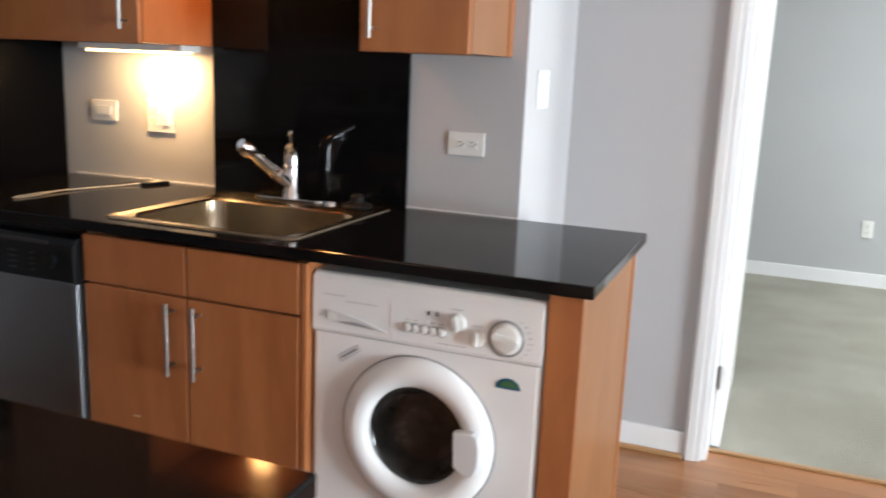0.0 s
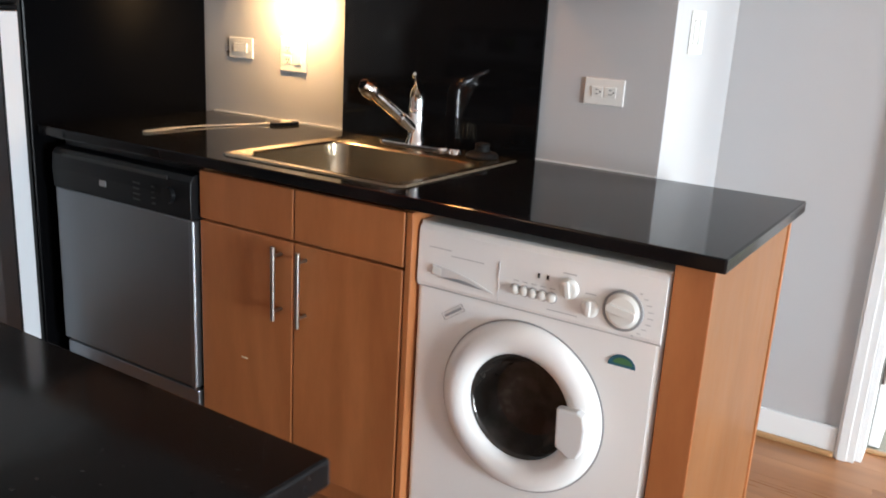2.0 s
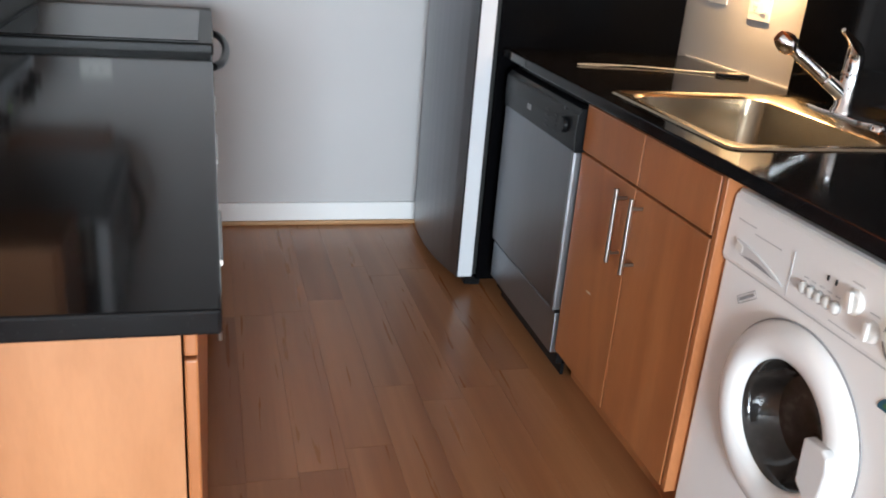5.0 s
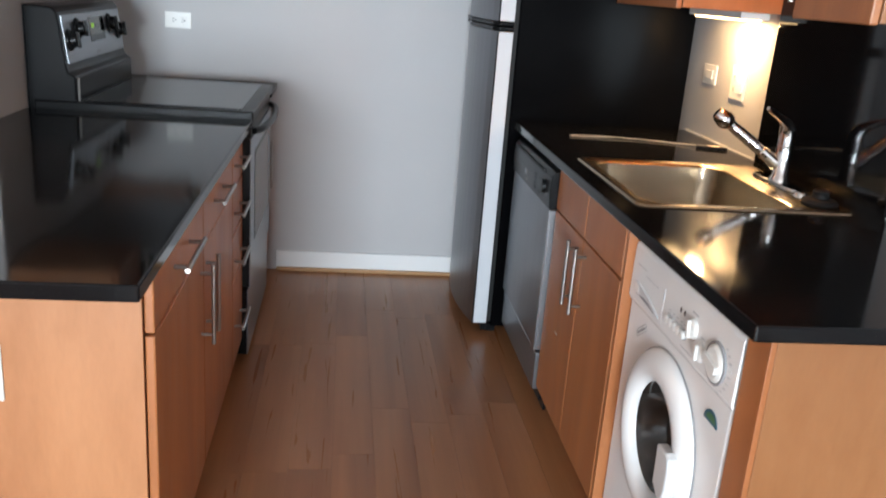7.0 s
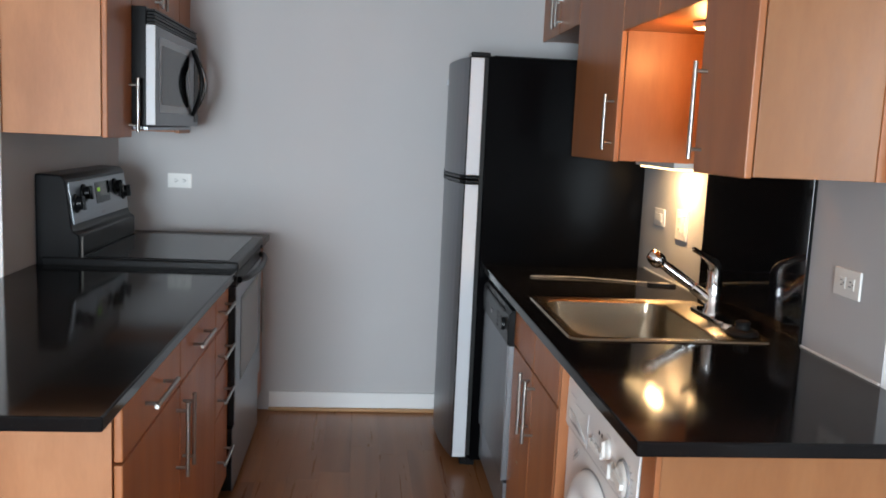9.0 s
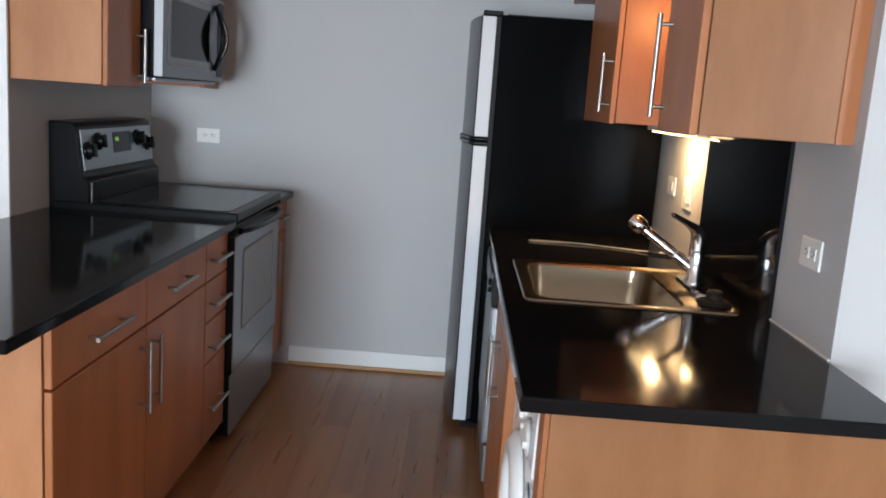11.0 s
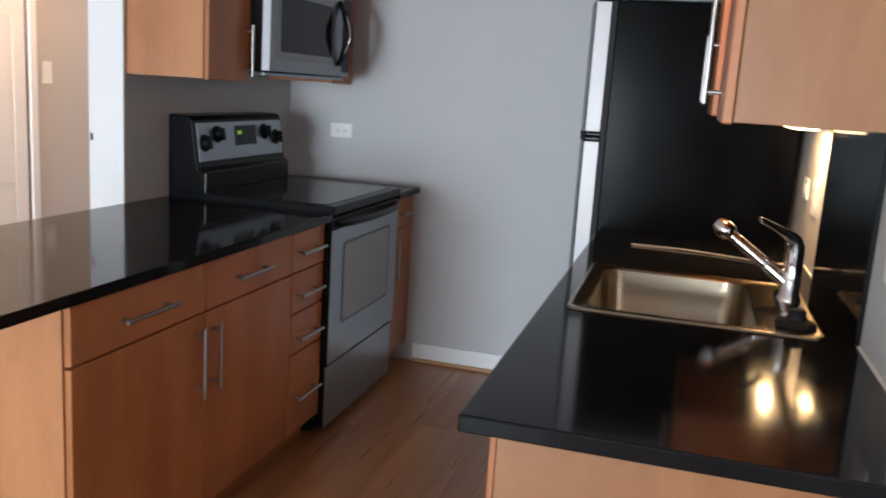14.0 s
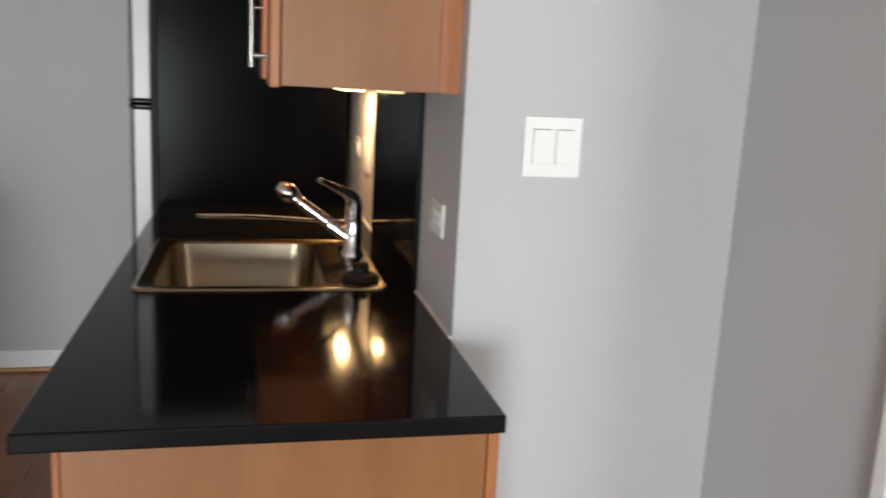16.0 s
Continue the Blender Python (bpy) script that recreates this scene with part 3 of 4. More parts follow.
def faucet():
    t = thing("faucet", (-1.135, 2.485, 0.9175), "chrome pull-out kitchen faucet with a ribbed spray wand", "faucet")
    bx, by = -1.135, 2.485
    bm = bmesh.new()
    prism(bm, rounded(bx - 0.125, bx + 0.125, by - 0.03, by + 0.03, 0.029, 8), 2, 0.9178, 0.929)
    finish("deck_plate", bm, CHROME, t, 0.003)
    bm = bmesh.new()
    lathe(bm, (bx, by, 0.925), (0, 0, 1), [(0, 0), (0.031, 0.0), (0.030, 0.012), (0.0245, 0.020), (0.0235, 0.100), (0.0250, 0.102), (0.0250, 0.106), (0.0235, 0.108), (0.0232, 0.128), (0, 0.129)], 32)
    finish("body", bm, CHROME, t, smooth=True)
    tip, root = Vector((-1.185, 2.285, 1.108)), Vector((bx - 0.004, by - 0.012, 0.975))
    d = (root - tip).normalized()
    bm = bmesh.new()
    ln = (root - tip).length
    pts, rad = [], []
    for s, r in ((0.0, 0.016), (0.012, 0.023), (0.03, 0.027), (0.045, 0.0245), (0.055, 0.016), (0.07, 0.0155)):
        pts.append(tip + d * s)
        rad.append(r)
    for k in range(7):
        for o, r in ((0.0, 0.0165), (0.005, 0.0175), (0.010, 0.0162)):
            pts.append(tip + d * (0.074 + k * 0.0125 + o))
            rad.append(r)
    pts += [tip + d * 0.165, tip + d * 0.170, tip + d * 0.174, root + d * 0.01]
    rad += [0.017, 0.0155, 0.0185, 0.0195]
    tube(bm, pts, rad, 24)
    finish("spray_wand", bm, CHROME, t, smooth=True)
    bm = bmesh.new()
    arm = [(0.0, 1.050, 0.0233), (0.0, 1.062, 0.0232), (0.002, 1.074, 0.0225), (0.008, 1.086, 0.0205), (0.020, 1.097, 0.0165), (0.038, 1.107, 0.0125), (0.062, 1.118, 0.0098), (0.090, 1.130, 0.0085), (0.112, 1.139, 0.0078), (0.119, 1.142, 0.0045)]
    tube(bm, [(bx + 0.50 * u, by - 0.866 * u, z) for u, z, r in arm], [r for u, z, r in arm], 20)
    finish("lever", bm, CHROME, t, smooth=True)


def sink_stopper():
    bm = bmesh.new()
    lathe(bm, (-0.895, 2.478, 0.9185), (0, 0, 1), [(0, 0), (0.045, 0.0), (0.048, 0.006), (0.041, 0.014), (0.024, 0.018), (0.020, 0.028), (0.022, 0.036), (0.017, 0.041), (0, 0.042)], 36)
    tagged(finish("sink_stopper", bm, RUBBER, smooth=True), "black rubber sink stopper on the sink rim", "stopper")


def cord():
    """A pale looped wire lying on the worktop, ending in a dark flat tag."""
    t = thing("cord", (-1.80, 2.3, 0.914), "pale looped wire with a dark flat end on the counter", "cord")
    bm = bmesh.new()
    up = [(-1.725, 2.50, 0.923), (-1.757, 2.44, 0.919), (-1.800, 2.33, 0.918), (-1.815, 2.20, 0.920), (-1.808, 2.10, 0.918), (-1.812, 2.045, 0.918), (-1.823, 2.035, 0.918), (-1.832, 2.06, 0.918), (-1.836, 2.15, 0.918), (-1.815, 2.26, 0.919), (-1.790, 2.34, 0.918), (-1.760, 2.42, 0.918), (-1.730, 2.49, 0.921)]
    fine = []
    for a, b in zip(up, up[1:]):
        for k in range(3):
            fine.append(Vector(a).lerp(Vector(b), k / 3))
    tube(bm, fine + [Vector(up[-1])], 0.0014, 8)
    finish("wire", bm, CARD, t, smooth=True)
    bm = bmesh.new()
    prism(bm, rounded(-0.022, 0.022, -0.055, 0.055, 0.02, 5), 2, 0.0, 0.009)
    bmesh.ops.transform(bm, matrix=pose(-1.708, 2.525, 0.9148, 0, 0, -12), verts=bm.verts)
    finish("tag", bm, BLACK_PLASTIC, t, 0.002)
    bm = bmesh.new()
    prism(bm, rounded(-0.012, 0.012, -0.022, 0.022, 0.008, 4), 2, 0.0095, 0.0105)
    bmesh.ops.transform(bm, matrix=pose(-1.708, 2.53, 0.9148, 0, 0, -12), verts=bm.verts)
    finish("tag_label", bm, CARD, t)


def dishwasher():
    t = thing("dishwasher", (-1.76, 2.24, 0), "stainless steel dishwasher with a black control strip", "dishwasher")
    x0, x1 = -2.075, -1.452
    boxes("tub", [(x0 + 0.01, x1 - 0.01, 1.935, 2.57, 0.04, 0.872)], BLACK_PLASTIC, t)
    boxes("door", [(x0, x1, 1.898, 1.934, 0.232, 0.728)], STEEL_V, t, 0.004)
    boxes("edge_strip", [(x1 - 0.016, x1, 1.895, 1.8985, 0.232, 0.728)], STEEL, t, 0.001)
    bm = bmesh.new()
    prism(bm, [(1.934, 0.730), (1.893, 0.730), (1.890, 0.79), (1.893, 0.835), (1.905, 0.852), (1.934, 0.858)], 0, x0, x1)
    finish("control_strip", bm, BLACK_PLASTIC, t, 0.003)
    boxes("latch_recess", [(x0 + 0.06, x1 - 0.09, 1.8885, 1.892, 0.832, 0.842)], SLOT, t)
    boxes("kick_panel", [(x0 + 0.005, x1, 1.905, 1.93, 0.085, 0.222)], STEEL, t, 0.004)
    boxes("toe_kick", [(x0 + 0.01, x1 - 0.01, 1.955, 1.965, 0.0, 0.083)], BLACK_PLASTIC, t)
    boxes("badge", [(-1.842, -1.812, 1.8885, 1.8905, 0.768, 0.785)], GREY_PRINT_SHADE, t)
    bm = bmesh.new()
    for k in range(4):
        box(bm, -1.69 + 0.0 * k, -1.66, 1.8888, 1.8905, 0.752 + 0.016 * k, 0.756 + 0.016 * k)
        box(bm, -1.61, -1.595, 1.8888, 1.8905, 0.752 + 0.016 * k, 0.756 + 0.016 * k)
    tagged(finish("button_marks", bm, DIM_PRINT, t), kind="stuff")
    bm = bmesh.new()
    lathe(bm, (-1.535, 1.891, 0.79), (0, -1, 0), [(0.024, 0), (0.022, 0.012), (0, 0.013)], 28)
    finish("dial", bm, BLACK_PLASTIC, t, smooth=True)


def washer():
    t = thing("washing_machine", (-0.44, 2.24, 0), "white front-loading washing machine with round glass door", "washing machine")
    x0, x1 = -0.733, -0.142
    boxes("body", [(x0, x1, 2.10, 2.54, 0.018, 0.853)], ENAMEL, t, 0.004)
    # front shell with a round opening for the door
    bm = bmesh.new()
    n, cx, cz = 96, -0.442, 0.477
    edge = []
    for k in range(n):
        c, s = math.cos(k * math.tau / n), math.sin(k * math.tau / n)
        q = min(((x1 if c > 0 else x0) - cx) / c if abs(c) > 1e-6 else 9, ((0.853 if s > 0 else 0.018) - cz) / s if abs(s) > 1e-6 else 9)
        edge.append((cx + q * c, cz + q * s, cx + 0.134 * c, cz + 0.134 * s))
    for cn in ((x0, 0.018), (x0, 0.853), (x1, 0.018), (x1, 0.853)):
        k = min(range(n), key=lambda i: (edge[i][0] - cn[0]) ** 2 + (edge[i][1] - cn[1]) ** 2)
        edge[k] = (*cn, edge[k][2], edge[k][3])
    def shell(v, y, r=0.0):
        return [bm.verts.new((min(max(p[0], x0 + r), x1 - r), y, min(max(p[1], 0.018 + r), 0.853 - r))) for p in v]
    rings = [[bm.verts.new((p[2], 2.08, p[3])) for p in edge], [bm.verts.new((p[2], 1.939, p[3])) for p in edge], shell(edge, 1.939, 0.012), shell(edge, 1.942, 0.004), shell(edge, 1.949, 0.0), shell(edge, 2.0995, 0.0)]
    for p, q in zip(rings, rings[1:]):
        for k in range(n):
            k2 = (k + 1) % n
            bm.faces.new((p[k], p[k2], q[k2], q[k]))
    finish("front_shell", bm, ENAMEL, t)
    bm = bmesh.new()
    lathe(bm, (cx, 2.0, cz), (0, 1, 0), [(0.1325, -0.060), (0.1325, 0.0), (0.136, 0.082), (0.136, 0.09), (0, 0.0995)], 48)
    finish("drum", bm, DRUM, t, smooth=True)
    for x in (x0 + 0.05, x1 - 0.05):
        for y in (2.03, 2.48):
            bm = bmesh.new()
            lathe(bm, (x, y, 0), (0, 0, 1), [(0, 0), (0.022, 0), (0.022, 0.03), (0, 0.03)], 16)
            finish("foot", bm, RUBBER, t)
    # control fascia, leaning back slightly at the top
    bm = bmesh.new()
    prism(bm, [(1.9385, 0.703), (1.9355, 0.703), (1.9325, 0.712), (1.934, 0.80), (1.9355, 0.836), (1.9385, 0.846)], 0, x0 + 0.002, x1 - 0.002)
    finish("fascia", bm, ENAMEL, t, 0.003)
    boxes("seam", [(x0 + 0.003, x1 - 0.003, 1.9370, 1.9386, 0.7000, 0.7022)], FAINT_PRINT, t)
    boxes("seam", [(-0.5160, -0.5152, 1.9318, 1.9335, 0.712, 0.80)], FAINT_PRINT, t)
    # detergent drawer grip: a scooped wedge
    bm = bmesh.new()
    top = [(-0.690 + 0.165 * k / 10, 0.760 - 0.036 * (k / 10) ** 1.8) for k in range(11)]
    low = [(-0.690 + 0.165 * k / 10, 0.738 - 0.014 * (k / 10) ** 0.9) for k in range(10, -1, -1)]
    prism(bm, top + low[1:], 1, 1.9290, 1.9335)
    finish("drawer_grip", bm, ENAMEL_GREY, t, 0.0015)
    # thin grey sheet on the grip's face, painted shade of the scoop
    bm = bmesh.new()
    prism(bm, [(-0.672 + 0.12 * k / 8, 0.7335 - 0.006 * k / 8) for k in range(9)] + [(-0.552 - 0.12 * k / 8, 0.7265 + 0.004 * k / 8 + 0.010 * math.sin(math.pi * k / 8)) for k in range(1, 8)], 1, 1.9284, 1.9291)
    finish("grip_painted_shade", bm, GREY_PRINT_SHADE, t)
    bm = bmesh.new()
    prism(bm, [(-0.688, 0.739), (-0.662, 0.737), (-0.662, 0.753), (-0.686, 0.758)], 1, 1.928, 1.9305)
    finish("drawer_catch", bm, PLASTIC, t, 0.001)
    # buttons
    for k in range(5):
        bm = bmesh.new()
        lathe(bm, (-0.473 + 0.0215 * k, 1.934, 0.7475), (0, -1, 0), [(0.0105, 0), (0.0098, 0.008), (0.007, 0.0095), (0, 0.0095)], 20)
        finish("button", bm, PLASTIC, t, smooth=True)
        bm = bmesh.new()
        lathe(bm, (-0.473 + 0.0215 * k, 1.9332, 0.7475), (0, -1, 0), [(0.0132, 0.0), (0.0132, 0.001), (0.0108, 0.001)], 20)
        finish("button_ring", bm, FAINT_PRINT, t)
    def knob(x, z, r, tall, turn):
        bm = bmesh.new()
        lathe(bm, (x, 1.934, z), (0, -1, 0), [(r, 0), (r * 0.97, tall * 0.35), (r * 0.80, tall * 0.55), (r * 0.76, tall * 0.6), (0, tall * 0.62)], 32)
        b2 = bmesh.new()
        prism(b2, rounded(-r * 0.22, r * 0.22, -r * 0.82, r * 0.82, r * 0.15, 3), 2, 0, tall * 0.55)
        bmesh.ops.transform(b2, matrix=pose(x, 1.934 - tall * 0.5, z, 90, 0, 0) @ pose(0, 0, 0, 0, 0, turn), verts=b2.verts)
        me = bpy.data.meshes.new("grip")
        b2.to_mesh(me)
        b2.free()
        bm.from_mesh(me)
        finish("knob", bm, PLASTIC, t, 0.001)
    knob(-0.349, 0.776, 0.0225, 0.015, 10)
    knob(-0.299, 0.7465, 0.0205, 0.015, 0)
    knob(-0.2285, 0.757, 0.038, 0.018, 80)
    bm = bmesh.new()
    lathe(bm, (-0.2285, 1.9335, 0.757), (0, -1, 0), [(0.0430, 0.0), (0.0430, 0.004), (0.0385, 0.005), (0.0385, 0.0)], 40)
    finish("dial_ring", bm, GREY_PRINT_SHADE, t, smooth=True)
    bm = bmesh.new()
    for k in range(9):
        a = radians(-65 + 15 * k)
        box(bm, -0.2285 + 0.052 * math.cos(a), -0.2285 + 0.064 * math.cos(a), 1.9320, 1.9345, 0.757 + 0.052 * math.sin(a) - 0.0008, 0.757 + 0.052 * math.sin(a) + 0.0008)
    for k in range(5):
        box(bm, -0.479 + 0.0215 * k, -0.467 + 0.0215 * k, 1.9325, 1.9345, 0.766, 0.768)
    box(bm, -0.365, -0.335, 1.9330, 1.9350, 0.806, 0.8085)
    box(bm, -0.312, -0.288, 1.9330, 1.9345, 0.774, 0.7765)
    box(bm, -0.700, -0.640, 1.9330, 1.9350, 0.798, 0.800)
    box(bm, -0.640, -0.555, 1.9330, 1.9350, 0.786, 0.788)
    box(bm, -0.395, -0.325, 1.9320, 1.9340, 0.7195, 0.7215)
    tagged(finish("print_marks", bm, FAINT_PRINT, t), kind="stuff")
    boxes("indicator", [(-0.423, -0.418, 1.9325, 1.9345, 0.784, 0.794), (-0.402, -0.397, 1.9325, 1.9345, 0.784, 0.794)], SLOT, t)
    # round door
    c, up = (-0.442, 1.9385, 0.477), (0, -1, 0)
    bm = bmesh.new()
    lathe(bm, c, up, [(0.198, 0.0), (0.197, 0.008), (0.190, 0.018), (0.174, 0.027), (0.156, 0.030), (0.140, 0.026), (0.129, 0.018), (0.1245, 0.008), (0.1235, 0.0)], 72)
    finish("door_ring", bm, ENAMEL, t, smooth=True)
    bm = bmesh.new()
    lathe(bm, c, up, [(0.2015, 0.0005), (0.2015, 0.003), (0.1985, 0.003)], 72)
    finish("door_gap", bm, GREY_PRINT_SHADE, t)
    bm = bmesh.new()
    lathe(bm, c, up, [(0.1235, 0.006), (0.119, 0.002), (0.115, -0.008), (0.106, -0.03), (0.088, -0.055), (0.05, -0.066), (0, -0.07)], 56)
    finish("door_glass", bm, GLASS_DOOR, t, smooth=True)
    bm = bmesh.new()
    prism(bm, [(-0.330, 0.438), (-0.334, 0.526), (-0.286, 0.530), (-0.271, 0.522), (-0.265, 0.494), (-0.267, 0.450), (-0.277, 0.424), (-0.298, 0.418)], 1, 1.890, 1.915)
    finish("door_latch", bm, ENAMEL_GREY, t, 0.005)
    # stickers
    bm = bmesh.new()
    prism(bm, [(-0.220 + 0.030 * math.cos(radians(a)), 0.636 + 0.026 * math.sin(radians(a))) for a in range(0, 181, 15)], 1, 1.9372, 1.9388)
    tagged(finish("sticker", bm, STICKER, t), "small half-round blue sticker")
    bm = bmesh.new()
    prism(bm, [(-0.218 + 0.021 * math.cos(radians(a)), 0.642 + 0.014 * math.sin(radians(a))) for a in range(0, 181, 20)], 1, 1.9366, 1.9371)
    finish("sticker_print", bm, STICKER_GREEN, t)
    bm = bmesh.new()
    box(bm, -0.031, 0.031, -0.0005, 0.0005, -0.0085, -0.0075)
    box(bm, -0.031, 0.031, -0.0005, 0.0005, 0.0075, 0.0085)
    box(bm, -0.025, 0.025, -0.0005, 0.0005, -0.003, 0.003)
    box(bm, -0.031, -0.030, -0.0005, 0.0005, -0.0075, 0.0075)
    box(bm, 0.030, 0.031, -0.0005, 0.0005, -0.0075, 0.0075)
    bmesh.ops.transform(bm, matrix=pose(-0.630, 1.9386, 0.655, 0, -34, 0), verts=bm.verts)
    tagged(finish("label_print", bm, GREY_PRINT_SHADE, t), kind="stuff")


def glass_door_material():
    m, nt, b = material("smoked_door_glass", (0.03, 0.027, 0.025), 0.07)
    n = noise_node(nt, 11, 4)
    c = ramp(nt, n.outputs[0], [(0.42, (0.022, 0.0195, 0.018)), (0.60, (0.045, 0.041, 0.038)), (0.72, (0.11, 0.105, 0.10))])
    nt.links.new(c.outputs[0], b.inputs["Base Color"])
    return m


GLASS_DOOR = glass_door_material()


def fridge():
    t = thing("refrigerator", (-2.51, 2.2, 0), "black refrigerator with stainless steel doors, freezer on top", "refrigerator")
    x0, x1 = -2.872, -2.142
    boxes("cabinet", [(x0 + 0.006, x1 - 0.006, 1.875, 2.575, 0.03, 1.782)], FRIDGE_BLACK, t, 0.006)
    boxes("top_cap", [(x0 + 0.02, x1 - 0.02, 1.90, 2.56, 1.7825, 1.787)], BLACK_PLASTIC, t)
    boxes("gasket", [(x0 + 0.015, x1 - 0.015, 1.856, 1.8745, 0.05, 1.775)], RUBBER, t)
    boxes("grille", [(x0 + 0.02, x1 - 0.02, 1.835, 1.86, 0.006, 0.048)], BLACK_PLASTIC, t, 0.003)
    def door(z0, z1):
        bm = bmesh.new()
        n = 12
        curve = [(x0 + (x1 - x0) * k / n, 1.797 - 0.048 * math.sin(math.pi * k / n) ** 0.8) for k in range(n + 1)]
        prism(bm, curve + [(x1, 1.8555), (x0, 1.8555)], 2, z0, z1)
        d = finish("door", bm, STEEL_V, t, 0.003)
        boxes("door_edge", [(x1 - 0.004, x1 + 0.002, 1.799, 1.8545, z0 + 0.003, z1 - 0.003)], SILVER, t, 0.001)
        boxes("door_edge", [(x1 - 0.004, x1 + 0.0025, 1.7935, 1.7985, z0 + 0.001, z1 - 0.001)], BLACK_PLASTIC, t, 0.001)
        return d
    door(0.045, 1.250)
    door(1.285, 1.775)
    boxes("hinge_cap", [(x1 - 0.09, x1 - 0.002, 1.80, 1.88, 1.7765, 1.796)], BLACK_PLASTIC, t, 0.004)
    bm = bmesh.new()
    for za, zb in ((1.252, 1.266), (1.270, 1.283)):
        prism(bm, [(x1 - 0.70, 1.770), (x1 - 0.35, 1.738), (x1 - 0.03, 1.778), (x1 + 0.004, 1.80), (x1 + 0.004, 1.856), (x1 - 0.70, 1.856)], 2, za, zb)
    finish("grip", bm, BLACK_PLASTIC, t, 0.004)
    boxes("badge", [(-2.62, -2.58, 1.7475, 1.7515, 1.68, 1.705)], SILVER, t)
    for a in (x0 + 0.03, x1 - 0.07):
        for c in (1.86, 2.5):
            boxes("foot", [(a, a + 0.04, c, c + 0.04, 0, 0.031)], BLACK_PLASTIC, t)


sink_cabinet()
washer_bay()
counter_with_hole()
splash()
sink()
faucet()
sink_stopper()
cord()
dishwasher()
washer()
fridge()


# ---- kitchen: upper cabinets of the sink wall ----
def upper(name, label, x0, x1, y_wall, y_front, z0, z1, out, doors, end=None, handles=()):
    """A wall cabinet. doors: list of x spans; end: maple with light or shade in its colour; handles: (x, z0, z1)."""
    t = thing(name, ((x0 + x1) / 2, (y_wall + y_front) / 2, z0), label, "cabinet", "wall cabinets")
    lo, hi = sorted((y_wall, y_front - out * 0.021))
    boxes("body", [(x0, x1, lo, hi, z0 + 0.004, z1)], end or MAPLE, t, 0.001)
    made = [(a, b, front(t, a, b, z0, z1 - 0.002, y_front, out)) for a, b in doors]
    for x, a, b in handles:
        door = [d for u, v, d in made if u < x < v][0]
        bar_handle(door, (x, y_front, a), (x, y_front, b), (0, out * 0.032, 0))
    return t


TOP = 2.16
upper("wall_cabinet", "maple wall cabinet over the counter beside the fridge", -2.138, -1.513, YN, 2.243, 1.385, TOP, -1, [(-2.136, -1.515)], None, [(-1.558, 1.425, 1.62)])
# Darker maple copy here stands in for shade on the cabinet end.
upper("wall_cabinet", "maple wall cabinet with an end panel darkened as shaded", -0.780, -0.465, YN, 2.243, 1.385, TOP, -1, [(-0.778, -0.467)], SHADED_MAPLE, [(-0.735, 1.42, 1.67)])
upper("wall_cabinet", "short maple cabinet above the sink niche", -1.512, -0.781, YN, 2.243, 1.832, TOP, -1, [(-1.510, -1.148), (-1.144, -0.783)], None)
upper("wall_cabinet", "maple cabinet above the refrigerator", -2.885, -2.140, YN, 2.243, 1.93, TOP, -1, [(-2.883, -2.515), (-2.511, -2.142)], None, [(-2.55, 1.955, 2.10), (-2.475, 1.955, 2.10)])
structure(boxes("cabinet_end_strip", [(-0.4648, -0.4610, 2.56, 2.599, 1.389, TOP)], MAPLE), "dark scribe strip at the cabinet end")


def under_cabinet_lamp():
    t = thing("under_cabinet_lamp", (-1.77, 2.50, 1.35), "slim white lit lamp strip under the wall cabinet", "lamp")
    boxes("housing", [(-1.98, -1.545, 2.475, 2.575, 1.367, 1.3885)], PLASTIC, t, 0.003)
    boxes("diffuser", [(-1.96, -1.57, 2.49, 2.56, 1.360, 1.3665)], DIFFUSER, t, 0.002)


def niche_lamp():
    t = thing("niche_lamp", (-1.20, 2.42, 1.805), "round lit puck lamp under the short cabinet", "lamp")
    bm = bmesh.new()
    lathe(bm, (-1.20, 2.42, 1.8315), (0, 0, -1), [(0, 0), (0.045, 0), (0.045, 0.014), (0.036, 0.018), (0.036, 0.012), (0, 0.012)], 28)
    finish("housing", bm, PLASTIC, t, smooth=True)
    bm = bmesh.new()
    lathe(bm, (-1.20, 2.42, 1.819), (0, 0, -1), [(0.034, 0), (0.030, 0.006), (0, 0.009)], 24)
    finish("bulb", bm, BULB, t, smooth=True)


under_cabinet_lamp()
niche_lamp()


# ---- kitchen: peninsula and stove run ----
def peninsula():
    t = thing("base_cabinet", (-0.96, 0.5, 0), "maple peninsula cabinet with drawers over two doors", "cabinet")
    boxes("body", [(-1.510, -0.380, 0.215, 0.857, 0.10, 0.884)], MAPLE, t)
    # Lightened maple copy: brighter light on this end put into colour.
    boxes("end_panel", [(-0.379, -0.365, 0.20, 0.858, 0.0, 0.884)], LIT_MAPLE, t, 0.001)
    boxes("back_panel", [(-1.506, -0.379, 0.197, 0.213, 0.0, 0.884)], LIT_MAPLE, t)
    boxes("plinth", [(-1.510, -0.380, 0.790, 0.805, 0.0, 0.098)], MAPLE, t)
    for x0, x1 in ((-1.508, -0.942), (-0.938, -0.368)):
        drawer = front(t, x0, x1, 0.727, 0.872, 0.880, 1, "drawer_front")
        door = front(t, x0, x1, 0.102, 0.721, 0.880, 1)
        a, c, x = (-1.315, -1.095, -0.978) if x0 < -1.2 else (-0.765, -0.535, -0.891)
        bar_handle(drawer, (a, 0.880, 0.797), (c, 0.880, 0.797), (0, 0.032, 0))
        bar_handle(door, (x, 0.880, 0.478), (x, 0.880, 0.692), (0, 0.032, 0))


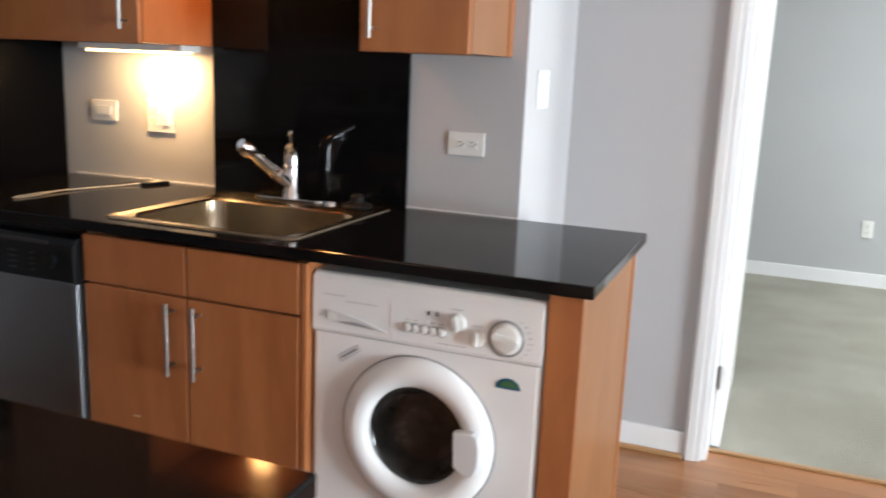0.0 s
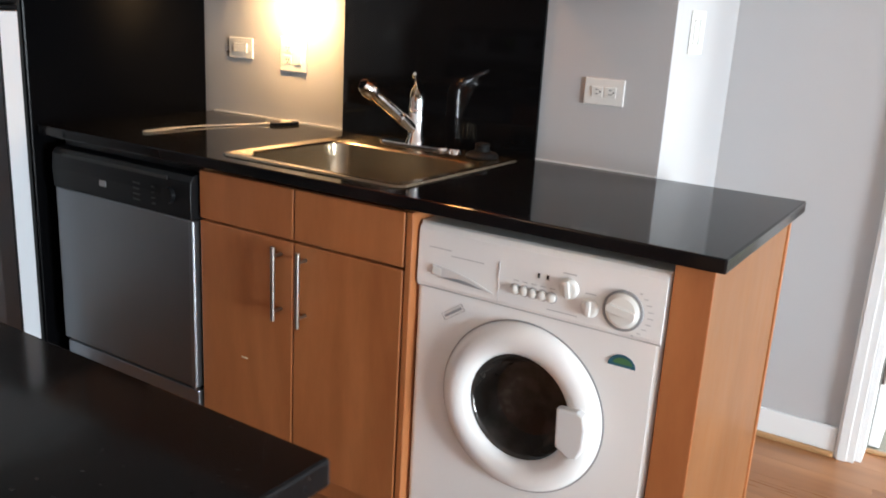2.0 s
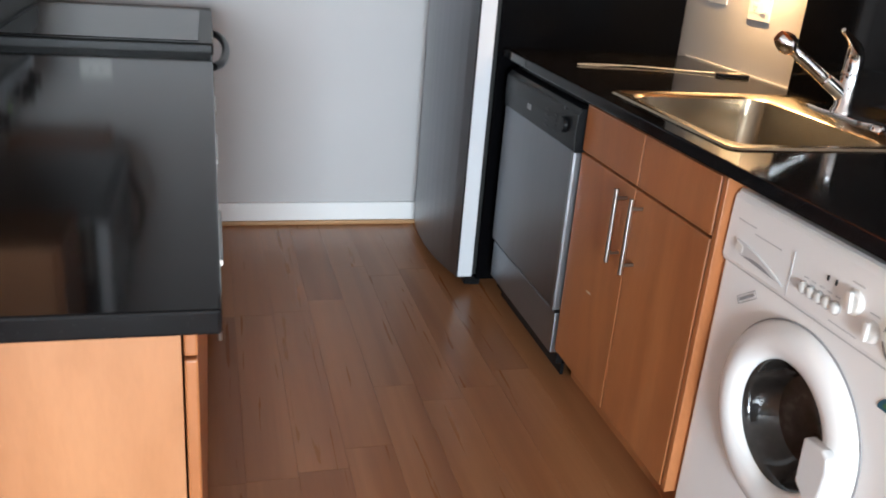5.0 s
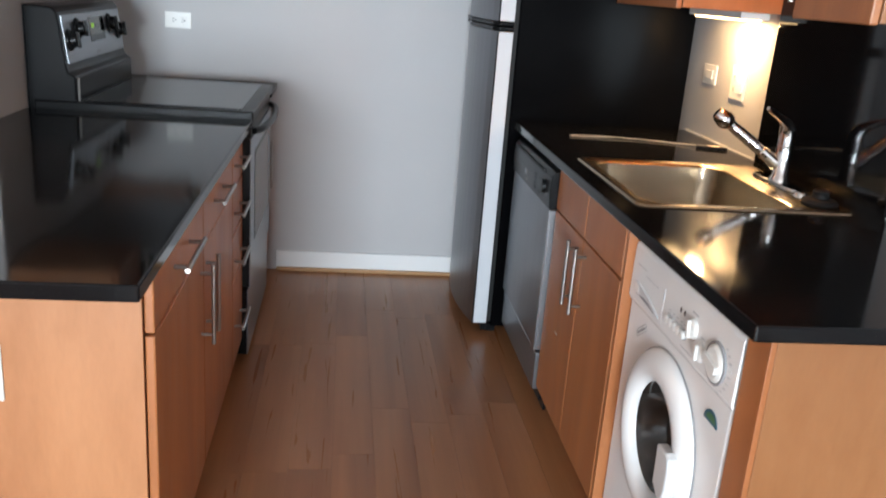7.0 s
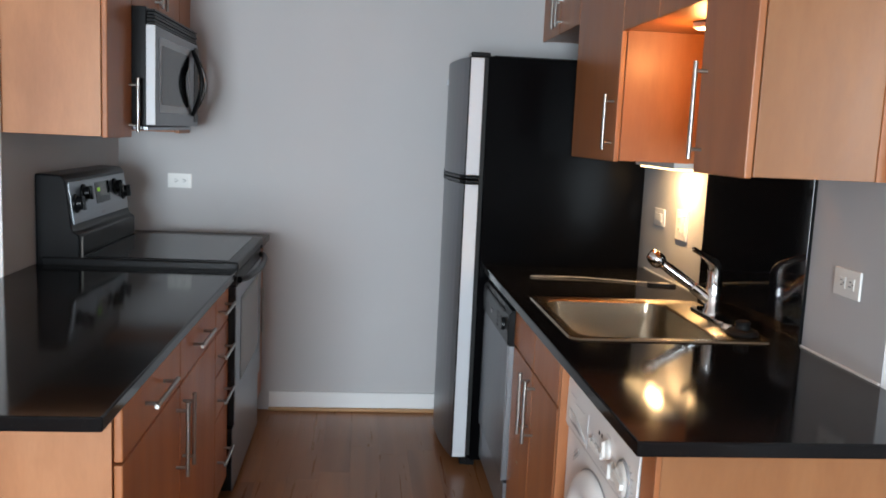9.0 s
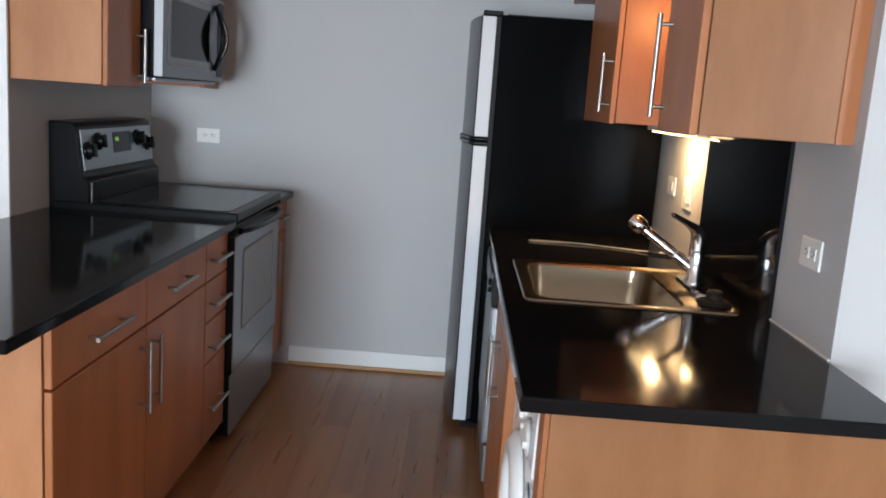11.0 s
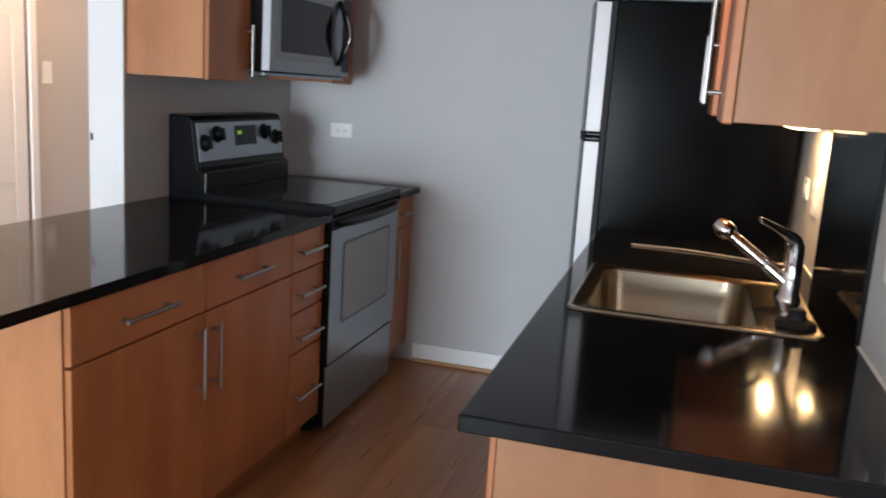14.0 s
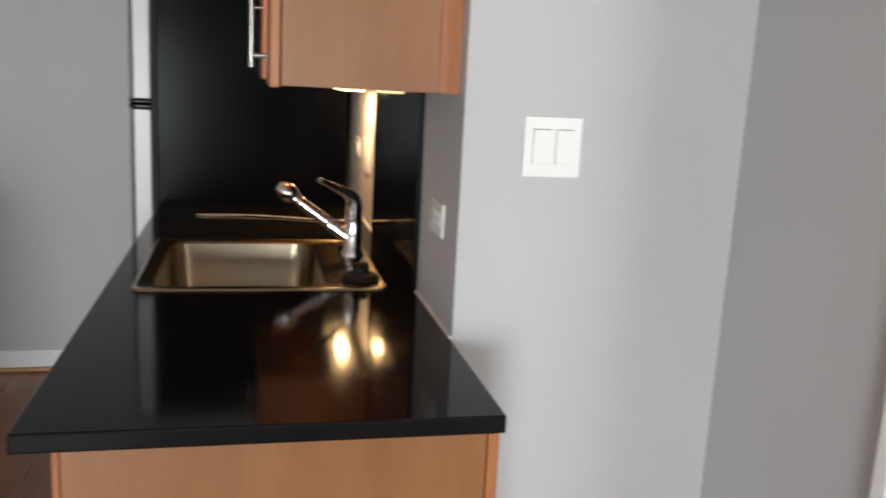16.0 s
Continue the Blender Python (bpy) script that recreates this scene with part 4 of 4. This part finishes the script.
def drawer_stack():
    t = thing("drawer_cabinet", (-1.66, 0.5, 0), "narrow maple cabinet with four drawers beside the stove", "cabinet")
    boxes("body", [(-1.787, -1.512, 0.20, 0.857, 0.10, 0.884)], MAPLE, t)
    boxes("plinth", [(-1.787, -1.512, 0.790, 0.805, 0.0, 0.098)], MAPLE, t)
    for z0, z1, z in ((0.727, 0.872, 0.799), (0.574, 0.721, 0.640), (0.418, 0.568, 0.476), (0.102, 0.412, 0.245)):
        drawer = front(t, -1.785, -1.514, z0, z1, 0.880, 1, "drawer_front")
        bar_handle(drawer, (-1.735, 0.880, z), (-1.540, 0.880, z), (0, 0.032, 0))


def corner_cabinet():
    t = thing("base_cabinet", (-2.73, 0.5, 0), "narrow maple cabinet between stove and wall", "cabinet")
    boxes("body", [(-2.885, -2.583, 0.20, 0.857, 0.10, 0.884)], MAPLE, t)
    boxes("plinth", [(-2.885, -2.583, 0.790, 0.805, 0.0, 0.098)], MAPLE, t)
    front(t, -2.883, -2.585, 0.727, 0.872, 0.880, 1, "drawer_front")
    front(t, -2.883, -2.585, 0.102, 0.721, 0.880, 1)
    bar_handle(t, (-2.81, 0.880, 0.80), (-2.65, 0.880, 0.80), (0, 0.032, 0))
    bar_handle(t, (-2.61, 0.880, 0.478), (-2.61, 0.880, 0.692), (0, 0.032, 0))


def peninsula_tops():
    bm = bmesh.new()
    box(bm, -1.789, -0.124, 0.178, 0.911, 0.884, 0.914)
    tagged(finish("countertop", bm, GRANITE, bevel=0.004), "polished black granite peninsula top with an overhanging end", "countertop")
    bm = bmesh.new()
    box(bm, -2.887, -2.575, 0.178, 0.911, 0.884, 0.914)
    tagged(finish("countertop", bm, GRANITE, bevel=0.004), "short black granite top between stove and wall", "countertop")


def stove():
    t = thing("stove", (-2.176, 0.54, 0), "stainless steel electric stove with black glass cooktop", "stove")
    x0, x1 = -2.572, -1.793
    boxes("body", [(x0 + 0.004, x1 - 0.004, 0.19, 0.855, 0.03, 0.905)], BLACK_PLASTIC, t, 0.002)
    boxes("drawer", [(x0 + 0.006, x1 - 0.006, 0.896, 0.900, 0.034, 0.288)], STEEL, t, 0.001)
    boxes("drawer_core", [(x0 + 0.006, x1 - 0.006, 0.8555, 0.8955, 0.034, 0.288)], BLACK_PLASTIC, t, 0.001)
    boxes("oven_door", [(x0 + 0.004, x1 - 0.004, 0.904, 0.908, 0.302, 0.845)], STEEL, t, 0.001)
    boxes("door_core", [(x0 + 0.004, x1 - 0.004, 0.8555, 0.9035, 0.302, 0.845)], BLACK_PLASTIC, t, 0.001)
    boxes("door_band", [(x0 + 0.004, x1 - 0.004, 0.8555, 0.905, 0.848, 0.893)], BLACK_PLASTIC, t, 0.004)
    bm = bmesh.new()
    prism(bm, rounded(-2.459, -1.912, 0.445, 0.785, 0.02, 4), 1, 0.9075, 0.9095)
    finish("window", bm, OVEN_SURROUND, t, 0.0005)
    bm = bmesh.new()
    prism(bm, rounded(-2.447, -1.924, 0.457, 0.773, 0.02, 4), 1, 0.9096, 0.9104)
    finish("window_glass", bm, STOVE_GLASS, t, 0.0003)
    bm = bmesh.new()
    pts = [Vector((x0 + 0.05 + (x1 - x0 - 0.10) * k / 16, 0.912 + 0.042 * math.sin(math.pi * k / 16) ** 0.5, 0.866)) for k in range(17)]
    tube(bm, pts, 0.0125, 12)
    finish("door_handle", bm, BLACK_PLASTIC, t, smooth=True)
    boxes("cooktop_frame", [(x0, x1, 0.20, 0.914, 0.9055, 0.940)], BLACK_PLASTIC, t, 0.006)
    boxes("cooktop_glass", [(x0 + 0.030, x1 - 0.030, 0.350, 0.872, 0.9395, 0.9425)], GLASS_BLACK, t, 0.001)
    # backguard
    bm = bmesh.new()
    prism(bm, [(0.180, 0.90), (0.335, 0.926), (0.335, 1.02), (0.312, 1.035), (0.308, 1.05), (0.286, 1.225), (0.268, 1.242), (0.180, 1.245)], 0, x0 + 0.006, x1 - 0.006)
    finish("backguard", bm, BLACK_PLASTIC, t, 0.006)
    n = Vector((0, 0.175, 0.022)).normalized()
    m = Matrix.Translation((-2.182, 0.2995, 1.137)) @ pose(0, 0, 0, 90 - 82.8, 0, 0)
    def plane_box(nm, a0, a1, b0, b1, d0, d1, mat, bev=0.0):
        bm = bmesh.new()
        box(bm, a0, a1, d0, d1, b0, b1)
        bmesh.ops.transform(bm, matrix=m, verts=bm.verts)
        return finish(nm, bm, mat, t, bev)
    plane_box("control_panel", -0.362, 0.362, -0.078, 0.078, -0.002, 0.003, STEEL, 0.001)
    plane_box("display", -0.115, 0.072, -0.025, 0.060, 0.003, 0.0045, GLASS_BLACK)
    plane_box("clock_digits", 0.015, 0.048, 0.022, 0.038, 0.0045, 0.0051, LED)
    plane_box("badge", -0.02, 0.02, -0.068, -0.058, 0.003, 0.0038, GREY_PRINT_SHADE)
    for a, b in ((0.318, -0.004), (0.214, 0.028), (-0.195, 0.028), (-0.302, 0.0)):
        bm = bmesh.new()
        lathe(bm, (a, 0.003, b), (0, 1, 0), [(0.036, 0), (0.035, 0.006), (0.026, 0.010), (0.024, 0.026), (0, 0.028)], 28)
        box(bm, a - 0.006, a + 0.006, 0.028, 0.038, b - 0.026, b + 0.026)
        bmesh.ops.transform(bm, matrix=m, verts=bm.verts)
        finish("knob", bm, BLACK_PLASTIC, t, smooth=True)
    bm = bmesh.new()
    tube(bm, [(x1 - 0.02, 0.341, 0.935), (x1 - 0.02, 0.341, 1.015)], 0.004, 10)
    finish("trim", bm, NICKEL, t, smooth=True)
    for a in (x0 + 0.03, x1 - 0.07):
        for c in (0.24, 0.79):
            boxes("foot", [(a, a + 0.04, c, c + 0.04, 0, 0.031)], BLACK_PLASTIC, t)


OVEN_SURROUND, _, _ = material("dark_oven_surround", (0.035, 0.037, 0.042), 0.2)
STOVE_GLASS, _nt, _b = material("oven_window_glass", (0.21, 0.228, 0.25), 0.12)


def microwave():
    t = thing("microwave", (-2.2, 0.38, 1.43), "stainless steel over-stove microwave with curved black handle", "microwave")
    x0, x1, yf = -2.640, -1.842, 0.600
    boxes("case", [(x0, x1, 0.18, yf - 0.035, 1.432, 1.865)], BLACK_PLASTIC, t, 0.003)
    boxes("base", [(x0 + 0.01, x1 - 0.01, 0.20, yf - 0.03, 1.418, 1.4315)], STEEL, t, 0.002)
    boxes("front_panel", [(x0, x1, yf - 0.0345, yf, 1.436, 1.80)], STEEL_V, t, 0.004)
    boxes("side_edge", [(x1 - 0.001, x1 + 0.004, yf - 0.034, yf - 0.001, 1.438, 1.80)], SILVER, t, 0.001)
    bm = bmesh.new()
    for k in range(5):
        box(bm, x0 + 0.005, x1 - 0.005, yf - 0.032, yf - 0.004 - 0.003 * (k % 2), 1.803 + 0.012 * k, 1.810 + 0.012 * k)
    tagged(finish("vent_grille", bm, BLACK_PLASTIC, t), kind="stuff")
    bm = bmesh.new()
    prism(bm, rounded(x0 + 0.195, x1 - 0.05, 1.485, 1.765, 0.012, 4), 1, yf - 0.001, yf + 0.003)
    finish("window", bm, STOVE_GLASS, t, 0.0008)
    bm = bmesh.new()
    prism(bm, rounded(x0 + 0.225, x1 - 0.08, 1.515, 1.735, 0.012, 4), 1, yf + 0.003, yf + 0.004)
    finish("window_screen", bm, GLASS_BLACK, t, 0.0004)
    bm = bmesh.new()
    prism(bm, rounded(x0 + 0.010, x0 + 0.095, 1.455, 1.785, 0.01, 3), 1, yf - 0.001, yf + 0.0025)
    finish("keypad", bm, BLACK_PLASTIC, t, 0.0005)
    bm = bmesh.new()
    for s in (1, -1):
        pts = [Vector((x0 + 0.145 + s * 0.028 * math.sin(math.pi * k / 16), yf + 0.004 + 0.045 * math.sin(math.pi * k / 16), 1.485 + 0.28 * k / 16)) for k in range(17)]
        tube(bm, pts, [0.010] * 17, 12)
    finish("handle", bm, BLACK_PLASTIC, t, smooth=True)
    bm = bmesh.new()
    tube(bm, [Vector((x0 + 0.145, yf + 0.006 + 0.050 * math.sin(math.pi * k / 16), 1.50 + 0.25 * k / 16)) for k in range(17)], 0.0055, 10)
    finish("handle_trim", bm, CHROME, t, smooth=True)


# The end uses the lightened maple, as if more strongly lit.
upper("wall_cabinet", "maple wall cabinet with an end panel lightened as lit", -1.840, -1.537, YS, 0.515, 1.390, TOP, 1, [(-1.838, -1.539)], LIT_MAPLE, [(-1.80, 1.41, 1.605)])
upper("wall_cabinet", "short maple cabinet above the microwave", -2.642, -1.842, YS, 0.515, 1.868, TOP, 1, [(-2.640, -2.244), (-2.240, -1.844)], None, [(-2.26, 1.90, 2.05), (-2.185, 1.90, 2.05)])
upper("wall_cabinet", "narrow maple wall cabinet in the corner", -2.887, -2.644, YS, 0.515, 1.400, TOP, 1, [(-2.885, -2.646)], None, [(-2.68, 1.42, 1.61)])
microwave()
peninsula()
drawer_stack()
corner_cabinet()
peninsula_tops()
stove()


# ---- hall ceiling lamp ----
def hall_lamp():
    t = thing("ceiling_lamp", (-1.9, -0.55, 2.44), "plain round lit ceiling lamp in the hall", "lamp")
    bm = bmesh.new()
    lathe(bm, (-1.9, -0.55, 2.4395), (0, 0, -1), [(0, 0), (0.13, 0), (0.13, 0.02), (0, 0.022)], 32)
    finish("base", bm, WHITE, t, smooth=True)


hall_lamp()


# ---- floor planks, laid along the aisle ----
def floor_planks():
    slab = structure(boxes("floor", [(-3.27, 7.74, -3.42, 3.29, -0.10, -0.0012)], GAP), "warm brown wood laminate floor in long planks")
    rng = random.Random(4)
    W, L = 0.129, 0.92
    me = bpy.data.meshes.new("plank")
    bm = bmesh.new()
    box(bm, 0, L - 0.0006, 0, W - 0.0006, -0.006, 0)
    bmesh.ops.bevel(bm, geom=[e for e in bm.edges if all(v.co.z > -0.001 for v in e.verts)], offset=0.0003, segments=1, affect="EDGES")
    bm.to_mesh(me)
    bm.free()
    me.materials.append(PLANK)
    far = bmesh.new()
    rows = int((3.19 + 3.4) / W) + 2
    for r in range(rows):
        y = 3.289 - (r + 1) * W
        x = -3.11 - rng.random() * (L - 0.05)
        while x < 7.7:
            if y > -0.1 and -3.11 <= x < 1.9:
                ob = new("plank", me)
                ob.parent = slab
                ob.location = (x, y, 0)
            else:
                box(far, max(x, -3.11), x + L - 0.0006, y, y + W - 0.0006, -0.006, 0)
            x += L
    tagged(finish("far_planks", far, PLANK, slab), kind="stuff")


floor_planks()
